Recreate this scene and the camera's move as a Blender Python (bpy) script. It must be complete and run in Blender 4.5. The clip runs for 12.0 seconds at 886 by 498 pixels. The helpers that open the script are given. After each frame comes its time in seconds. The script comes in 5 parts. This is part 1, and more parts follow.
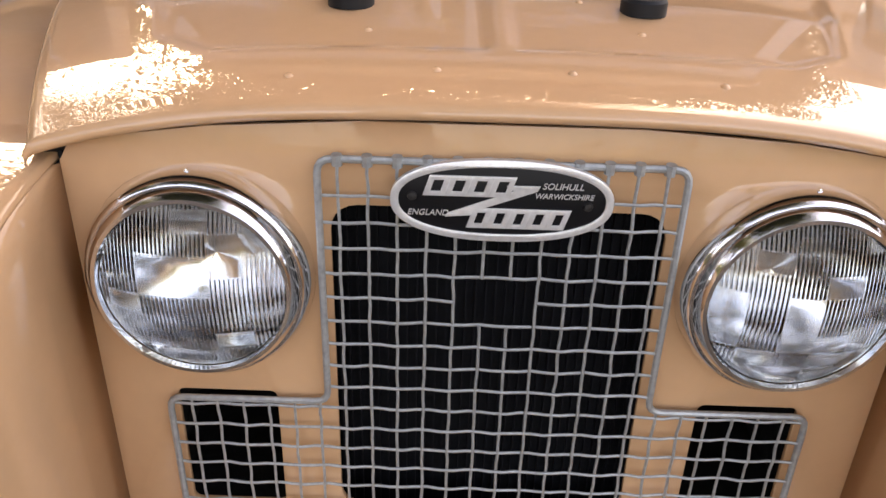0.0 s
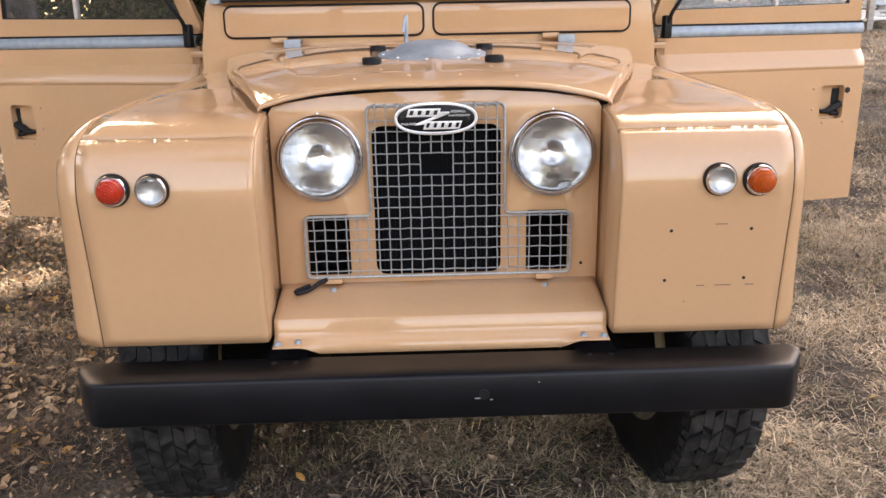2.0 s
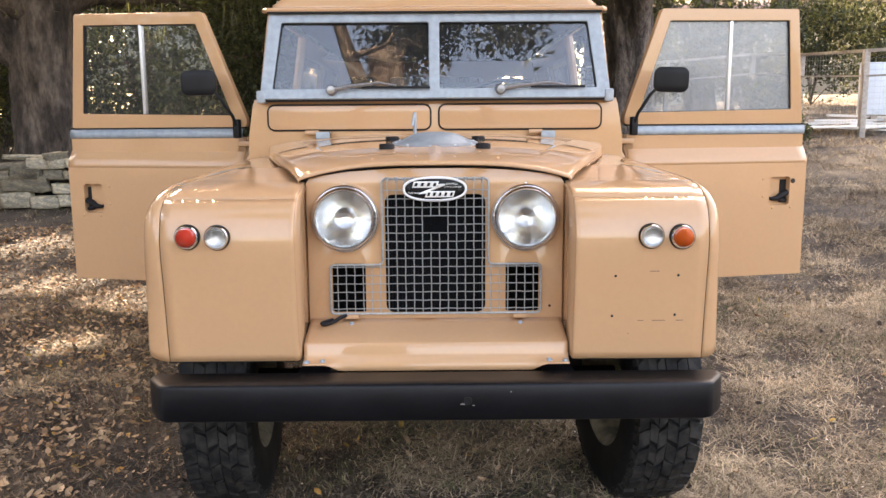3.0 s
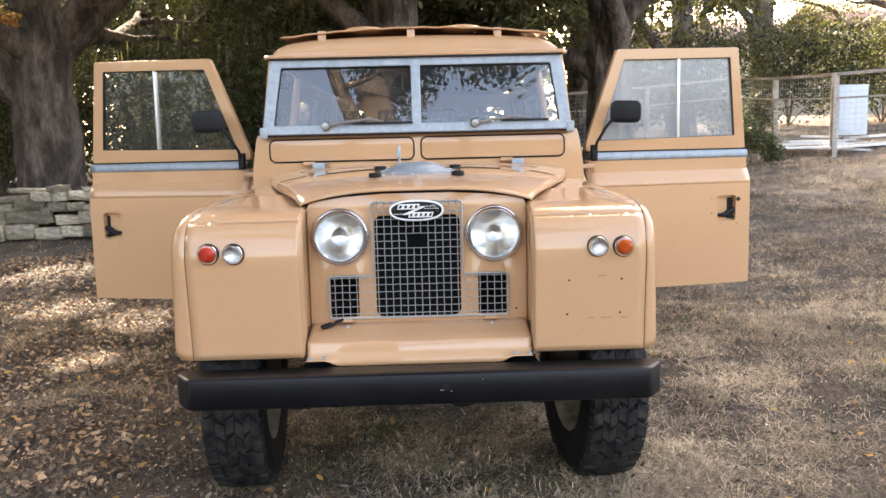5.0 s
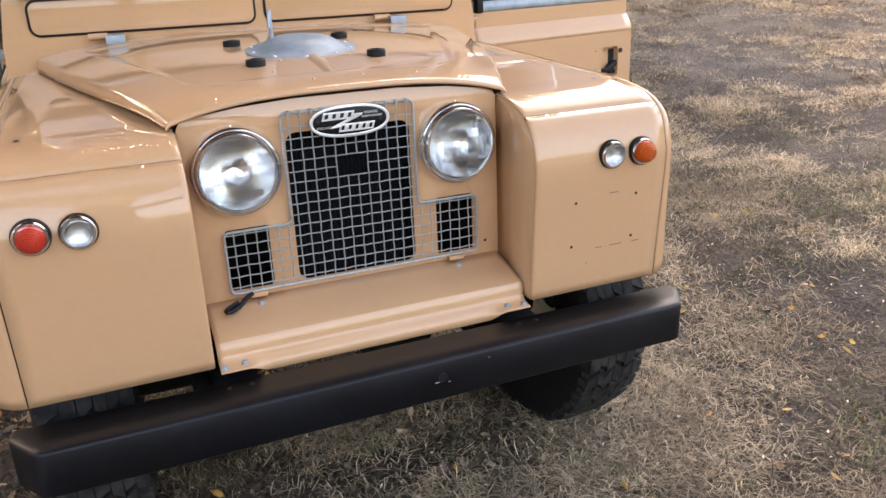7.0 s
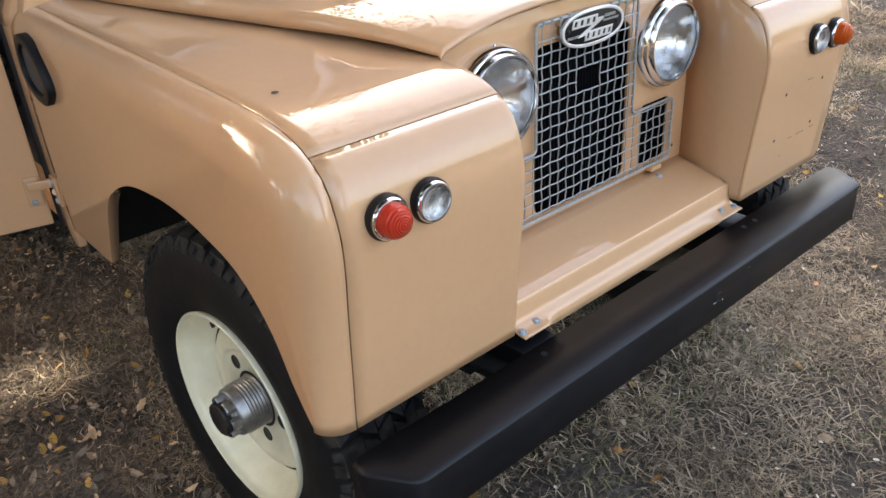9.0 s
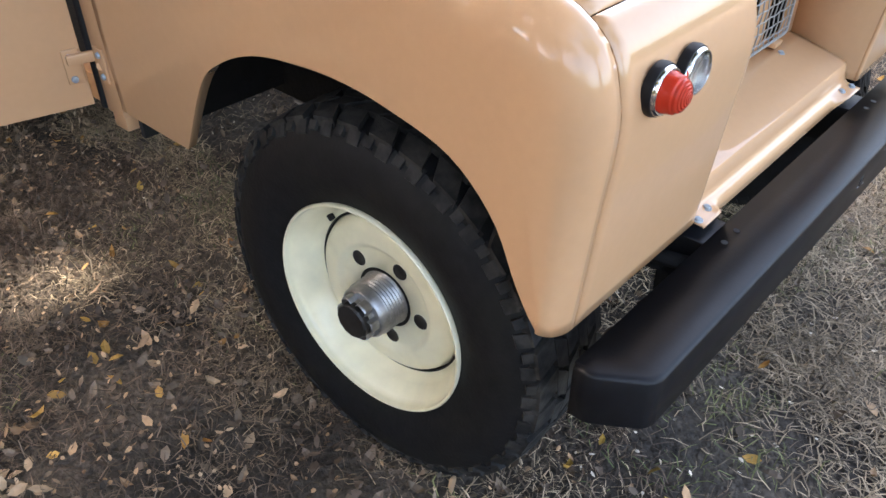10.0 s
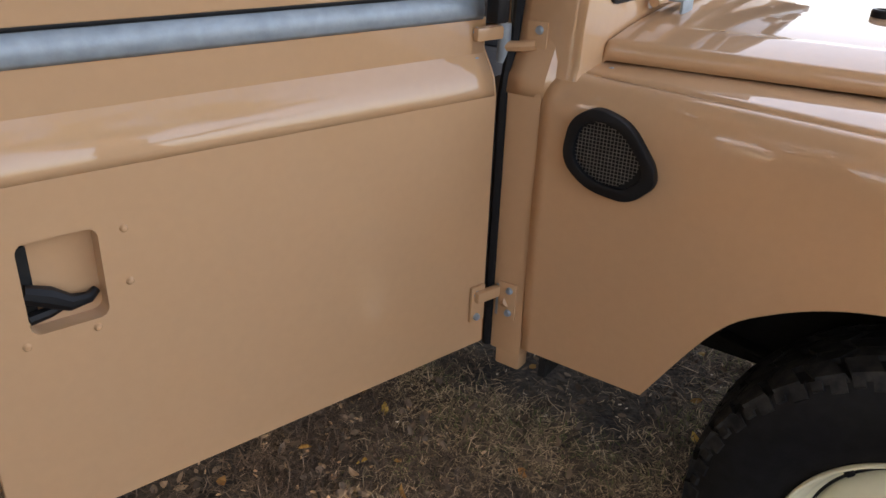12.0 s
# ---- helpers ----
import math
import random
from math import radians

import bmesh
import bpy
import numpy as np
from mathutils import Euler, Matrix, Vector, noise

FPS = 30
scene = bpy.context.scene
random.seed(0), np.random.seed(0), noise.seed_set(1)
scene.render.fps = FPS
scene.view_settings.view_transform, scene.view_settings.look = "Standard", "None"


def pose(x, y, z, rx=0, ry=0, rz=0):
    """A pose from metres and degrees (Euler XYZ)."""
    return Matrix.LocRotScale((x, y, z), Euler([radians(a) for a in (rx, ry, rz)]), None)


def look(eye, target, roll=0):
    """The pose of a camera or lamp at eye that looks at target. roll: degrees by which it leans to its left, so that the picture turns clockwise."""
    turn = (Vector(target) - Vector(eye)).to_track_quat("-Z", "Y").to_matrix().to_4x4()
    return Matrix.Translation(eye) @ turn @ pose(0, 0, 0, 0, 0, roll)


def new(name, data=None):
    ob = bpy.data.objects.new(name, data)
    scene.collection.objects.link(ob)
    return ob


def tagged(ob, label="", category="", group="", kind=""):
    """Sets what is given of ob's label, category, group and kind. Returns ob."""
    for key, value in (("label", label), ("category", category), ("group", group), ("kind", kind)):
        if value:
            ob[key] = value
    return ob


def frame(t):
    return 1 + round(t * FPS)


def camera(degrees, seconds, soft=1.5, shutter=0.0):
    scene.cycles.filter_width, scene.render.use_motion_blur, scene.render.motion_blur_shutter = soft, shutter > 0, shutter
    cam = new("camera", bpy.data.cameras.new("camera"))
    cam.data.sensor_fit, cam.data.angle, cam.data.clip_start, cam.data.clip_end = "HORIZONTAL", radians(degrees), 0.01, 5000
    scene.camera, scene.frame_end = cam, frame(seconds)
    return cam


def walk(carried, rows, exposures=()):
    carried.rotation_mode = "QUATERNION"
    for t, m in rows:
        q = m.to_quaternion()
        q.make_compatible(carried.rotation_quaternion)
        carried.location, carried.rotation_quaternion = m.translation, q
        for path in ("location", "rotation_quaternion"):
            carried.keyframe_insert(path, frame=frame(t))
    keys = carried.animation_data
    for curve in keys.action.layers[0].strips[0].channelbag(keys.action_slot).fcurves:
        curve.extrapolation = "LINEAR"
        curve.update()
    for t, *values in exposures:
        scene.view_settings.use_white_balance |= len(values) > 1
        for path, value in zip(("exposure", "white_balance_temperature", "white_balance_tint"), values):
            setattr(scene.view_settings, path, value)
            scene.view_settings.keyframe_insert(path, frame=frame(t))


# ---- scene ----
cam = camera(58.5, 12.0)
PATH = [
    (0, (-0.045, -0.621, 1.326), (-0.055, 1.155, 0.406), 1.7),
    (0.5, (0.016, -0.899, 1.29), (-0.026, 0.939, 0.501), 0.3),
    (1, (0.046, -1.187, 1.258), (-0.026, 0.685, 0.558), -0.8),
    (1.5, (-0.007, -1.524, 1.246), (-0.019, 0.37, 0.606), -0.9),
    (2, (-0.029, -1.81, 1.264), (0.013, 0.112, 0.714), -1.1),
    (2.5, (0.014, -2.054, 1.253), (0.037, -0.097, 0.841), -0.9),
    (3, (0.012, -2.323, 1.233), (0.021, -0.346, 0.93), -0.4),
    (3.2, (-0.002, -2.441, 1.23), (0.019, -0.459, 0.963), -0.6),
    (4.8, (0.062, -2.79, 1.24), (0.062, -0.8, 1.036), -1.4),
    (5, (0.046, -2.738, 1.248), (0.077, -0.752, 1.009), -1.4),
    (5.5, (-0.088, -2.479, 1.291), (0.097, -0.513, 0.976), -2.0),
    (6, (-0.212, -2.23, 1.285), (0.153, -0.316, 0.837), -2.0),
    (6.5, (-0.321, -1.973, 1.344), (0.221, -0.145, 0.739), -2.5),
    (6.7, (-0.38, -1.881, 1.38), (0.227, -0.091, 0.726), -2.7),
    (8.3, (-1.006, -1.286, 1.41), (0.035, 0.243, 0.65), -2.8),
    (8.5, (-1.063, -1.204, 1.429), (-0.001, 0.275, 0.604), -4.4),
    (9, (-1.256, -1.009, 1.431), (-0.13, 0.341, 0.477), -3.6),
    (9.5, (-1.42, -0.839, 1.409), (-0.24, 0.365, 0.332), -0.9),
    (10, (-1.508, -0.595, 1.361), (-0.319, 0.485, 0.17), 0.0),
    (10.5, (-1.677, -0.385, 1.344), (-0.388, 0.603, 0.176), 1.1),
    (11, (-1.865, -0.177, 1.398), (-0.427, 0.781, 0.39), 2.0),
    (11.5, (-1.945, 0.088, 1.38), (-0.416, 1.075, 0.551), 2.6),
    (12, (-2.017, 0.366, 1.418), (-0.534, 1.4, 0.564), 2.1),
]
EXPOSURE = [(0.0, 3.33, 9500, 22), (0.5, 3.0, 10000, 23), (1.0, 3.15, 10000, 25), (1.5, 3.4, 9600, 23), (3.0, 3.65, 8900, 19), (5.0, 3.68, 8400, 16), (6.5, 3.55, 8500, 18), (8.5, 3.52, 8000, 12), (9.5, 3.55, 7700, 12), (10.0, 3.95, 7300, 12), (10.5, 4.05, 7300, 15), (11.0, 4.0, 7400, 19), (11.5, 3.7, 8000, 17), (12.0, 3.3, 8500, 17)]
walk(cam, [(t, look(eye, target, roll)) for t, eye, target, roll in PATH], EXPOSURE)

# ---- world, sun ----
SUN_ELEV, SUN_ROT = 31.0, 352.0
world = bpy.data.worlds.new("sky")
scene.world = world
world.use_nodes = True
wn = world.node_tree
sky = wn.nodes.new("ShaderNodeTexSky")
sky.sky_type, sky.sun_disc = "NISHITA", False
sky.sun_elevation, sky.sun_rotation = radians(SUN_ELEV), radians(SUN_ROT)
sky.air_density, sky.dust_density, sky.ozone_density = 0.8, 6.0, 0.6
wn.nodes["Background"].inputs["Strength"].default_value = 0.15
wn.links.new(sky.outputs[0], wn.nodes["Background"].inputs["Color"])
sun = new("sun", bpy.data.lights.new("sun", "SUN"))
sun.data.energy, sun.data.angle, sun.data.color = 2.2, radians(0.6), (1.0, 0.96, 0.88)
sun_to = Vector((math.sin(radians(SUN_ROT)) * math.cos(radians(SUN_ELEV)), math.cos(radians(SUN_ROT)) * math.cos(radians(SUN_ELEV)), math.sin(radians(SUN_ELEV))))
sun.matrix_world = look(sun_to * 50, (0, 0, 0))


# ---- materials ----
def material(name, colour, rough=0.5, metal=0.0, vary=0.12, scale=30.0, bump=0.0, bump_scale=200.0, coat=0.0, second=None, island=0.0, spec=0.5, patch=4.0, stretch=1.0):
    """A surface with variation at two scales, optional relief, clear coat, a second colour in patches and a spread per piece."""
    m = bpy.data.materials.new(name)
    m.use_nodes = True
    t = m.node_tree
    n, l = t.nodes, t.links
    b = n["Principled BSDF"]
    co, grain = n.new("ShaderNodeTexCoord"), n.new("ShaderNodeMapping")
    grain.inputs["Scale"].default_value = (1, 1, stretch)
    l.new(co.outputs["Object"], grain.inputs["Vector"])
    fine, broad = n.new("ShaderNodeTexNoise"), n.new("ShaderNodeTexNoise")
    fine.inputs["Scale"].default_value, fine.inputs["Detail"].default_value = scale, 6
    broad.inputs["Scale"].default_value, broad.inputs["Detail"].default_value = patch, 4
    l.new(grain.outputs[0], fine.inputs["Vector"]), l.new(grain.outputs[0], broad.inputs["Vector"])
    ramp = n.new("ShaderNodeMix")
    ramp.data_type = "RGBA"
    ramp.inputs["A"].default_value = (*colour, 1)
    ramp.inputs["B"].default_value = (*(second or [c * 0.8 for c in colour]), 1)
    sharp = n.new("ShaderNodeMapRange")
    sharp.inputs["From Min"].default_value, sharp.inputs["From Max"].default_value = 0.4, 0.62
    l.new(broad.outputs[0], sharp.inputs[0])
    part_of = n.new("ShaderNodeMath")
    part_of.operation = "MULTIPLY"
    part_of.inputs[1].default_value = 1.0 if second else vary
    l.new(sharp.outputs[0], part_of.inputs[0]), l.new(part_of.outputs[0], ramp.inputs["Factor"])
    tone = n.new("ShaderNodeMapRange")
    tone.inputs["From Min"].default_value, tone.inputs["From Max"].default_value = 0.25, 0.75
    tone.inputs["To Min"].default_value, tone.inputs["To Max"].default_value = 1 - vary, 1 + vary
    l.new(fine.outputs[0], tone.inputs[0])
    times = n.new("ShaderNodeVectorMath")
    times.operation = "SCALE"
    l.new(ramp.outputs["Result"], times.inputs[0]), l.new(tone.outputs[0], times.inputs["Scale"])
    out = times.outputs[0]
    if island:
        geo = n.new("ShaderNodeNewGeometry")
        spread = n.new("ShaderNodeMapRange")
        spread.inputs["To Min"].default_value, spread.inputs["To Max"].default_value = 1 - island, 1 + island
        l.new(geo.outputs["Random Per Island"], spread.inputs[0])
        again = n.new("ShaderNodeVectorMath")
        again.operation = "SCALE"
        l.new(out, again.inputs[0]), l.new(spread.outputs[0], again.inputs["Scale"])
        out = again.outputs[0]
    l.new(out, b.inputs["Base Color"])
    b.inputs["Metallic"].default_value, b.inputs["Specular IOR Level"].default_value = metal, spec
    b.inputs["Coat Weight"].default_value, b.inputs["Coat Roughness"].default_value = coat, 0.015
    b.inputs["Coat IOR"].default_value = 1.54
    if coat:
        wavy, swing = n.new("ShaderNodeBump"), n.new("ShaderNodeTexNoise")
        swing.inputs["Scale"].default_value, swing.inputs["Detail"].default_value = 7.0, 1.0
        wavy.inputs["Strength"].default_value, wavy.inputs["Distance"].default_value = 0.15, 0.002
        l.new(co.outputs["Object"], swing.inputs["Vector"]), l.new(swing.outputs[0], wavy.inputs["Height"]), l.new(wavy.outputs[0], b.inputs["Coat Normal"])
    dull = n.new("ShaderNodeMapRange")
    dull.inputs["To Min"].default_value, dull.inputs["To Max"].default_value = max(rough - 0.1, 0.02), min(rough + 0.1, 1)
    l.new(broad.outputs[0], dull.inputs[0]), l.new(dull.outputs[0], b.inputs["Roughness"])
    if bump:
        relief, rough_map = n.new("ShaderNodeBump"), n.new("ShaderNodeTexNoise")
        rough_map.inputs["Scale"].default_value, rough_map.inputs["Detail"].default_value = bump_scale, 5
        l.new(grain.outputs[0], rough_map.inputs["Vector"]), l.new(rough_map.outputs[0], relief.inputs["Height"])
        relief.inputs["Strength"].default_value, relief.inputs["Distance"].default_value = bump, 1.0 / bump_scale
        l.new(relief.outputs[0], b.inputs["Normal"])
    return m


def glass_material(name, colour=(1, 1, 1), rough=0.0, clear=0.9, haze=0.0, ior=1.45):
    """Thin glass: a clear sheet mixed with mirror gloss by Fresnel, and an even whitish film for dust and reflected
    haze.
    """
    m = bpy.data.materials.new(name)
    m.use_nodes = True
    t = m.node_tree
    n, l = t.nodes, t.links
    n.remove(n["Principled BSDF"])
    see, gloss, mix, fres = n.new("ShaderNodeBsdfTransparent"), n.new("ShaderNodeBsdfGlossy"), n.new("ShaderNodeMixShader"), n.new("ShaderNodeFresnel")
    see.inputs[0].default_value = (*[c * clear for c in colour], 1)
    gloss.inputs["Roughness"].default_value = rough
    fres.inputs["IOR"].default_value = ior
    l.new(fres.outputs[0], mix.inputs[0]), l.new(gloss.outputs[0], mix.inputs[2])
    film, veil = n.new("ShaderNodeBsdfDiffuse"), n.new("ShaderNodeMixShader")
    film.inputs[0].default_value, veil.inputs[0].default_value = (0.72, 0.74, 0.76, 1), haze
    l.new(see.outputs[0], veil.inputs[1]), l.new(film.outputs[0], veil.inputs[2]), l.new(veil.outputs[0], mix.inputs[1])
    l.new(mix.outputs[0], n["Material Output"].inputs["Surface"])
    return m


def fluted_glass(name, colour, scale, rough=0.05, rings=False, clear=1.0):
    """Solid moulded lens glass with flutes."""
    m = bpy.data.materials.new(name)
    m.use_nodes = True
    n, l = m.node_tree.nodes, m.node_tree.links
    b = n["Principled BSDF"]
    b.inputs["Base Color"].default_value = (*colour, 1)
    b.inputs["Transmission Weight"].default_value, b.inputs["Roughness"].default_value, b.inputs["IOR"].default_value = clear, rough, 1.3
    co, wave, relief = n.new("ShaderNodeTexCoord"), n.new("ShaderNodeTexWave"), n.new("ShaderNodeBump")
    wave.wave_type = "RINGS" if rings else "BANDS"
    wave.bands_direction, wave.rings_direction = "X", "Y"
    wave.inputs["Scale"].default_value, wave.inputs["Distortion"].default_value = scale, 0.3
    relief.inputs["Strength"].default_value, relief.inputs["Distance"].default_value = 0.75, 0.002
    cross, both = n.new("ShaderNodeTexWave"), n.new("ShaderNodeMath")
    cross.bands_direction, both.operation = "Z", "MULTIPLY_ADD"
    cross.inputs["Scale"].default_value, cross.inputs["Distortion"].default_value = scale * 0.12, 2.0
    both.inputs[1].default_value = 3.2
    l.new(co.outputs["Object"], cross.inputs["Vector"]), l.new(cross.outputs[1], both.inputs[0]), l.new(wave.outputs[1], both.inputs[2])
    if rings:
        middle = n.new("ShaderNodeVectorMath")
        middle.operation = "SUBTRACT"
        middle.inputs[1].default_value = (0.5, 0.5, 0.5)
        l.new(co.outputs["Generated"], middle.inputs[0]), l.new(middle.outputs[0], wave.inputs["Vector"])
        both.inputs[1].default_value = 0.0
    else:
        # moulded blocks: flutes in some, clear glass in others
        l.new(co.outputs["Object"], wave.inputs["Vector"])
        snap, block, gate, fine = n.new("ShaderNodeVectorMath"), n.new("ShaderNodeTexWhiteNoise"), n.new("ShaderNodeMath"), n.new("ShaderNodeMath")
        snap.operation, gate.operation, fine.operation = "SNAP", "GREATER_THAN", "MULTIPLY"
        snap.inputs[1].default_value = (0.031, 1.0, 0.019)
        gate.inputs[1].default_value = 0.3
        l.new(co.outputs["Object"], snap.inputs[0]), l.new(snap.outputs[0], block.inputs["Vector"])
        l.new(block.outputs["Value"], gate.inputs[0]), l.new(gate.outputs[0], fine.inputs[0]), l.new(wave.outputs[1], fine.inputs[1])
        # each block is a prism leaning its own way
        parts, prism, lean, total = n.new("ShaderNodeSeparateXYZ"), n.new("ShaderNodeMath"), n.new("ShaderNodeMath"), n.new("ShaderNodeMath")
        prism.operation, lean.operation = "MULTIPLY_ADD", "MULTIPLY"
        prism.inputs[1].default_value, prism.inputs[2].default_value = 320.0, -160.0
        l.new(co.outputs["Object"], parts.inputs[0]), l.new(block.outputs["Value"], prism.inputs[0])
        l.new(prism.outputs[0], lean.inputs[0]), l.new(parts.outputs["Z"], lean.inputs[1])
        l.new(fine.outputs[0], total.inputs[0]), l.new(lean.outputs[0], total.inputs[1])
        l.new(total.outputs[0], both.inputs[2])
    l.new(both.outputs[0], relief.inputs["Height"]), l.new(relief.outputs[0], b.inputs["Normal"])
    return m


PAINT = material("tan_paint", (0.575, 0.330, 0.176), 0.6, vary=0.02, scale=60, bump=0.006, bump_scale=60, coat=1.0, spec=0.05, patch=1.5)
GALV = material("galvanised_steel", (0.29, 0.335, 0.365), 0.5, metal=0.35, vary=0.14, scale=45, bump=0.05, bump_scale=120, second=(0.335, 0.38, 0.41), patch=18)
WIRE = material("zinc_wire", (0.36, 0.37, 0.36), 0.42, metal=0.45, vary=0.2, scale=150)
CHROME = material("chrome", (0.85, 0.85, 0.87), 0.1, metal=1.0, vary=0.02)
MIRROR = material("reflector", (0.95, 0.95, 0.95), 0.17, metal=1.0, vary=0.02)
SILVER = material("cast_aluminium", (0.72, 0.72, 0.71), 0.35, metal=0.6, vary=0.1, scale=200)
BLACK = material("black_enamel", (0.0034, 0.0040, 0.0058), 0.42, spec=0.30, vary=0.25, scale=40, bump=0.03, bump_scale=150, second=(0.0048, 0.0056, 0.0078), patch=6)
GLOSS_BLACK = material("badge_black", (0.006, 0.006, 0.007), 0.35, spec=0.2, vary=0.1)
DARK = material("dark_underbody", (0.008, 0.0075, 0.007), 0.85, vary=0.4, scale=20, bump=0.2, bump_scale=60)
RUBBER = material("tyre_rubber", (0.009, 0.009, 0.010), 0.6, spec=0.2, vary=0.3, scale=40, bump=0.1, bump_scale=120, second=(0.010, 0.0098, 0.0095), patch=9)
TREAD = material("dusty_tread", (0.008, 0.008, 0.0085), 0.75, vary=0.35, scale=60, bump=0.15, bump_scale=150, spec=0.3, second=(0.032, 0.030, 0.027), patch=26)
LAMP_BOWL = material("lamp_bowl", (0.80, 0.81, 0.81), 0.13, metal=1.0, vary=0.03)
SEAL = material("rubber_seal", (0.008, 0.008, 0.009), 0.5, spec=0.25, vary=0.2)
CREAM = material("cream_enamel", (0.84, 0.78, 0.56), 0.35, vary=0.06, scale=30, coat=0.25, bump=0.02, bump_scale=80, second=(0.79, 0.72, 0.50), patch=7)
DARK_CREAM = material("dark_cream", (0.24, 0.21, 0.15), 0.7, vary=0.4, scale=30, bump=0.05, bump_scale=80, second=(0.12, 0.10, 0.075), patch=9)
HUB = material("hub_metal", (0.30, 0.295, 0.29), 0.38, metal=0.85, vary=0.25, scale=80)
GREASE = material("dark_metal", (0.025, 0.023, 0.022), 0.5, metal=0.4, vary=0.3, scale=90)
CORE = material("radiator_black", (0.006, 0.0065, 0.008), 0.7, spec=0.1, vary=0.3, scale=90)
SEAT = material("grey_vinyl", (0.03, 0.033, 0.038), 0.55, vary=0.15, bump=0.1, bump_scale=200)
INSIDE = material("interior_trim", (0.05, 0.055, 0.06), 0.7, vary=0.2)
PANE = glass_material("window_glass", (0.93, 0.97, 1.0), haze=0.015)
SCREEN = glass_material("windscreen_glass", (0.90, 0.96, 1.0), haze=0.012, ior=1.62)
# heavy pale film: some dust, mostly bright sky reflection put into the colour
VEILED_PANE = glass_material("veiled_glass", (0.95, 0.98, 1.0), haze=0.22)
LENS = fluted_glass("headlight_glass", (0.98, 0.99, 0.99), 85, 0.04)
LENS_CLEAR = fluted_glass("clear_lens", (0.93, 0.95, 0.95), 5, 0.12, True)
LENS_RED = fluted_glass("red_lens", (0.80, 0.065, 0.030), 4.5, 0.15, True, 0.45)
LENS_AMBER = fluted_glass("amber_lens", (0.80, 0.135, 0.014), 4.5, 0.15, True, 0.45)
CHIP = material("worn_primer", (0.28, 0.27, 0.26), 0.6, vary=0.2)
SCRATCH = material("scratched_paint", (0.17, 0.095, 0.06), 0.6, vary=0.3, scale=200)
SOIL = material("dry_ground", (0.034, 0.026, 0.020), 0.95, vary=0.6, scale=60, bump=1.0, bump_scale=45, second=(0.10, 0.079, 0.060), patch=2.2)
STRAW = material("dry_grass", (0.49, 0.372, 0.242), 0.8, vary=0.3, scale=6, island=0.8, second=(0.235, 0.170, 0.108), patch=0.9)
GREEN = material("green_grass", (0.11, 0.13, 0.045), 0.8, vary=0.3, scale=6, island=0.5, second=(0.20, 0.19, 0.08), patch=1.5)
LITTER = material("brown_leaf", (0.32, 0.19, 0.10), 0.8, vary=0.3, scale=40, island=0.6, second=(0.42, 0.29, 0.18), patch=3)
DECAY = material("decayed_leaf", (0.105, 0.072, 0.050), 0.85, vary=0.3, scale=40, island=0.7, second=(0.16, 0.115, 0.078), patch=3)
PALE = material("pale_crumb", (0.62, 0.53, 0.42), 0.85, vary=0.3, scale=40, island=0.5, second=(0.42, 0.33, 0.24), patch=3)
YELLOW = material("yellow_leaf", (0.44, 0.27, 0.055), 0.7, vary=0.25, scale=60, island=0.4, second=(0.42, 0.17, 0.05), patch=3)
MOSS = material("hanging_moss", (0.12, 0.125, 0.075), 0.9, vary=0.3, scale=8, island=0.4, second=(0.19, 0.185, 0.11), patch=1.0)
BARK = material("oak_bark", (0.055, 0.043, 0.037), 0.95, vary=0.4, scale=26, bump=1.0, bump_scale=13, second=(0.19, 0.15, 0.125), patch=5, stretch=0.4)
LEAF = material("oak_leaf", (0.045, 0.060, 0.022), 0.6, vary=0.3, scale=3, island=0.6, second=(0.115, 0.125, 0.055), patch=0.9)
# darker copy of the oak leaf, with backlit shade put into its colour
LEAF_SHADED = material("shaded_leaf", (0.028, 0.038, 0.017), 0.65, vary=0.3, scale=3, island=0.6, second=(0.11, 0.115, 0.05), patch=0.8)
def let_light_through(m, share):
    """Thin leaves glow when the sun stands behind them."""
    n, l = m.node_tree.nodes, m.node_tree.links
    b = n["Principled BSDF"]
    thin, mix, tint = n.new("ShaderNodeBsdfTranslucent"), n.new("ShaderNodeMixShader"), n.new("ShaderNodeVectorMath")
    tint.operation = "MULTIPLY"
    tint.inputs[1].default_value = (1.35, 1.3, 0.75)
    l.new(b.inputs["Base Color"].links[0].from_socket, tint.inputs[0]), l.new(tint.outputs[0], thin.inputs["Color"])
    mix.inputs[0].default_value = share
    l.new(b.outputs[0], mix.inputs[1]), l.new(thin.outputs[0], mix.inputs[2]), l.new(mix.outputs[0], n["Material Output"].inputs["Surface"])


for leafy in (LEAF, LEAF_SHADED, MOSS):
    let_light_through(leafy, 0.3)
STONE = material("field_stone", (0.60, 0.53, 0.39), 0.9, vary=0.3, scale=14, bump=0.6, bump_scale=30, second=(0.36, 0.33, 0.27), patch=5)
def vary_by_object(m, low, high):
    """Spreads a material's tone over the pieces that carry it."""
    n, l = m.node_tree.nodes, m.node_tree.links
    b = n["Principled BSDF"]
    info, spread, times = n.new("ShaderNodeObjectInfo"), n.new("ShaderNodeMapRange"), n.new("ShaderNodeVectorMath")
    spread.inputs["To Min"].default_value, spread.inputs["To Max"].default_value = low, high
    times.operation = "SCALE"
    l.new(info.outputs["Random"], spread.inputs[0]), l.new(spread.outputs[0], times.inputs["Scale"])
    l.new(b.inputs["Base Color"].links[0].from_socket, times.inputs[0]), l.new(times.outputs[0], b.inputs["Base Color"])


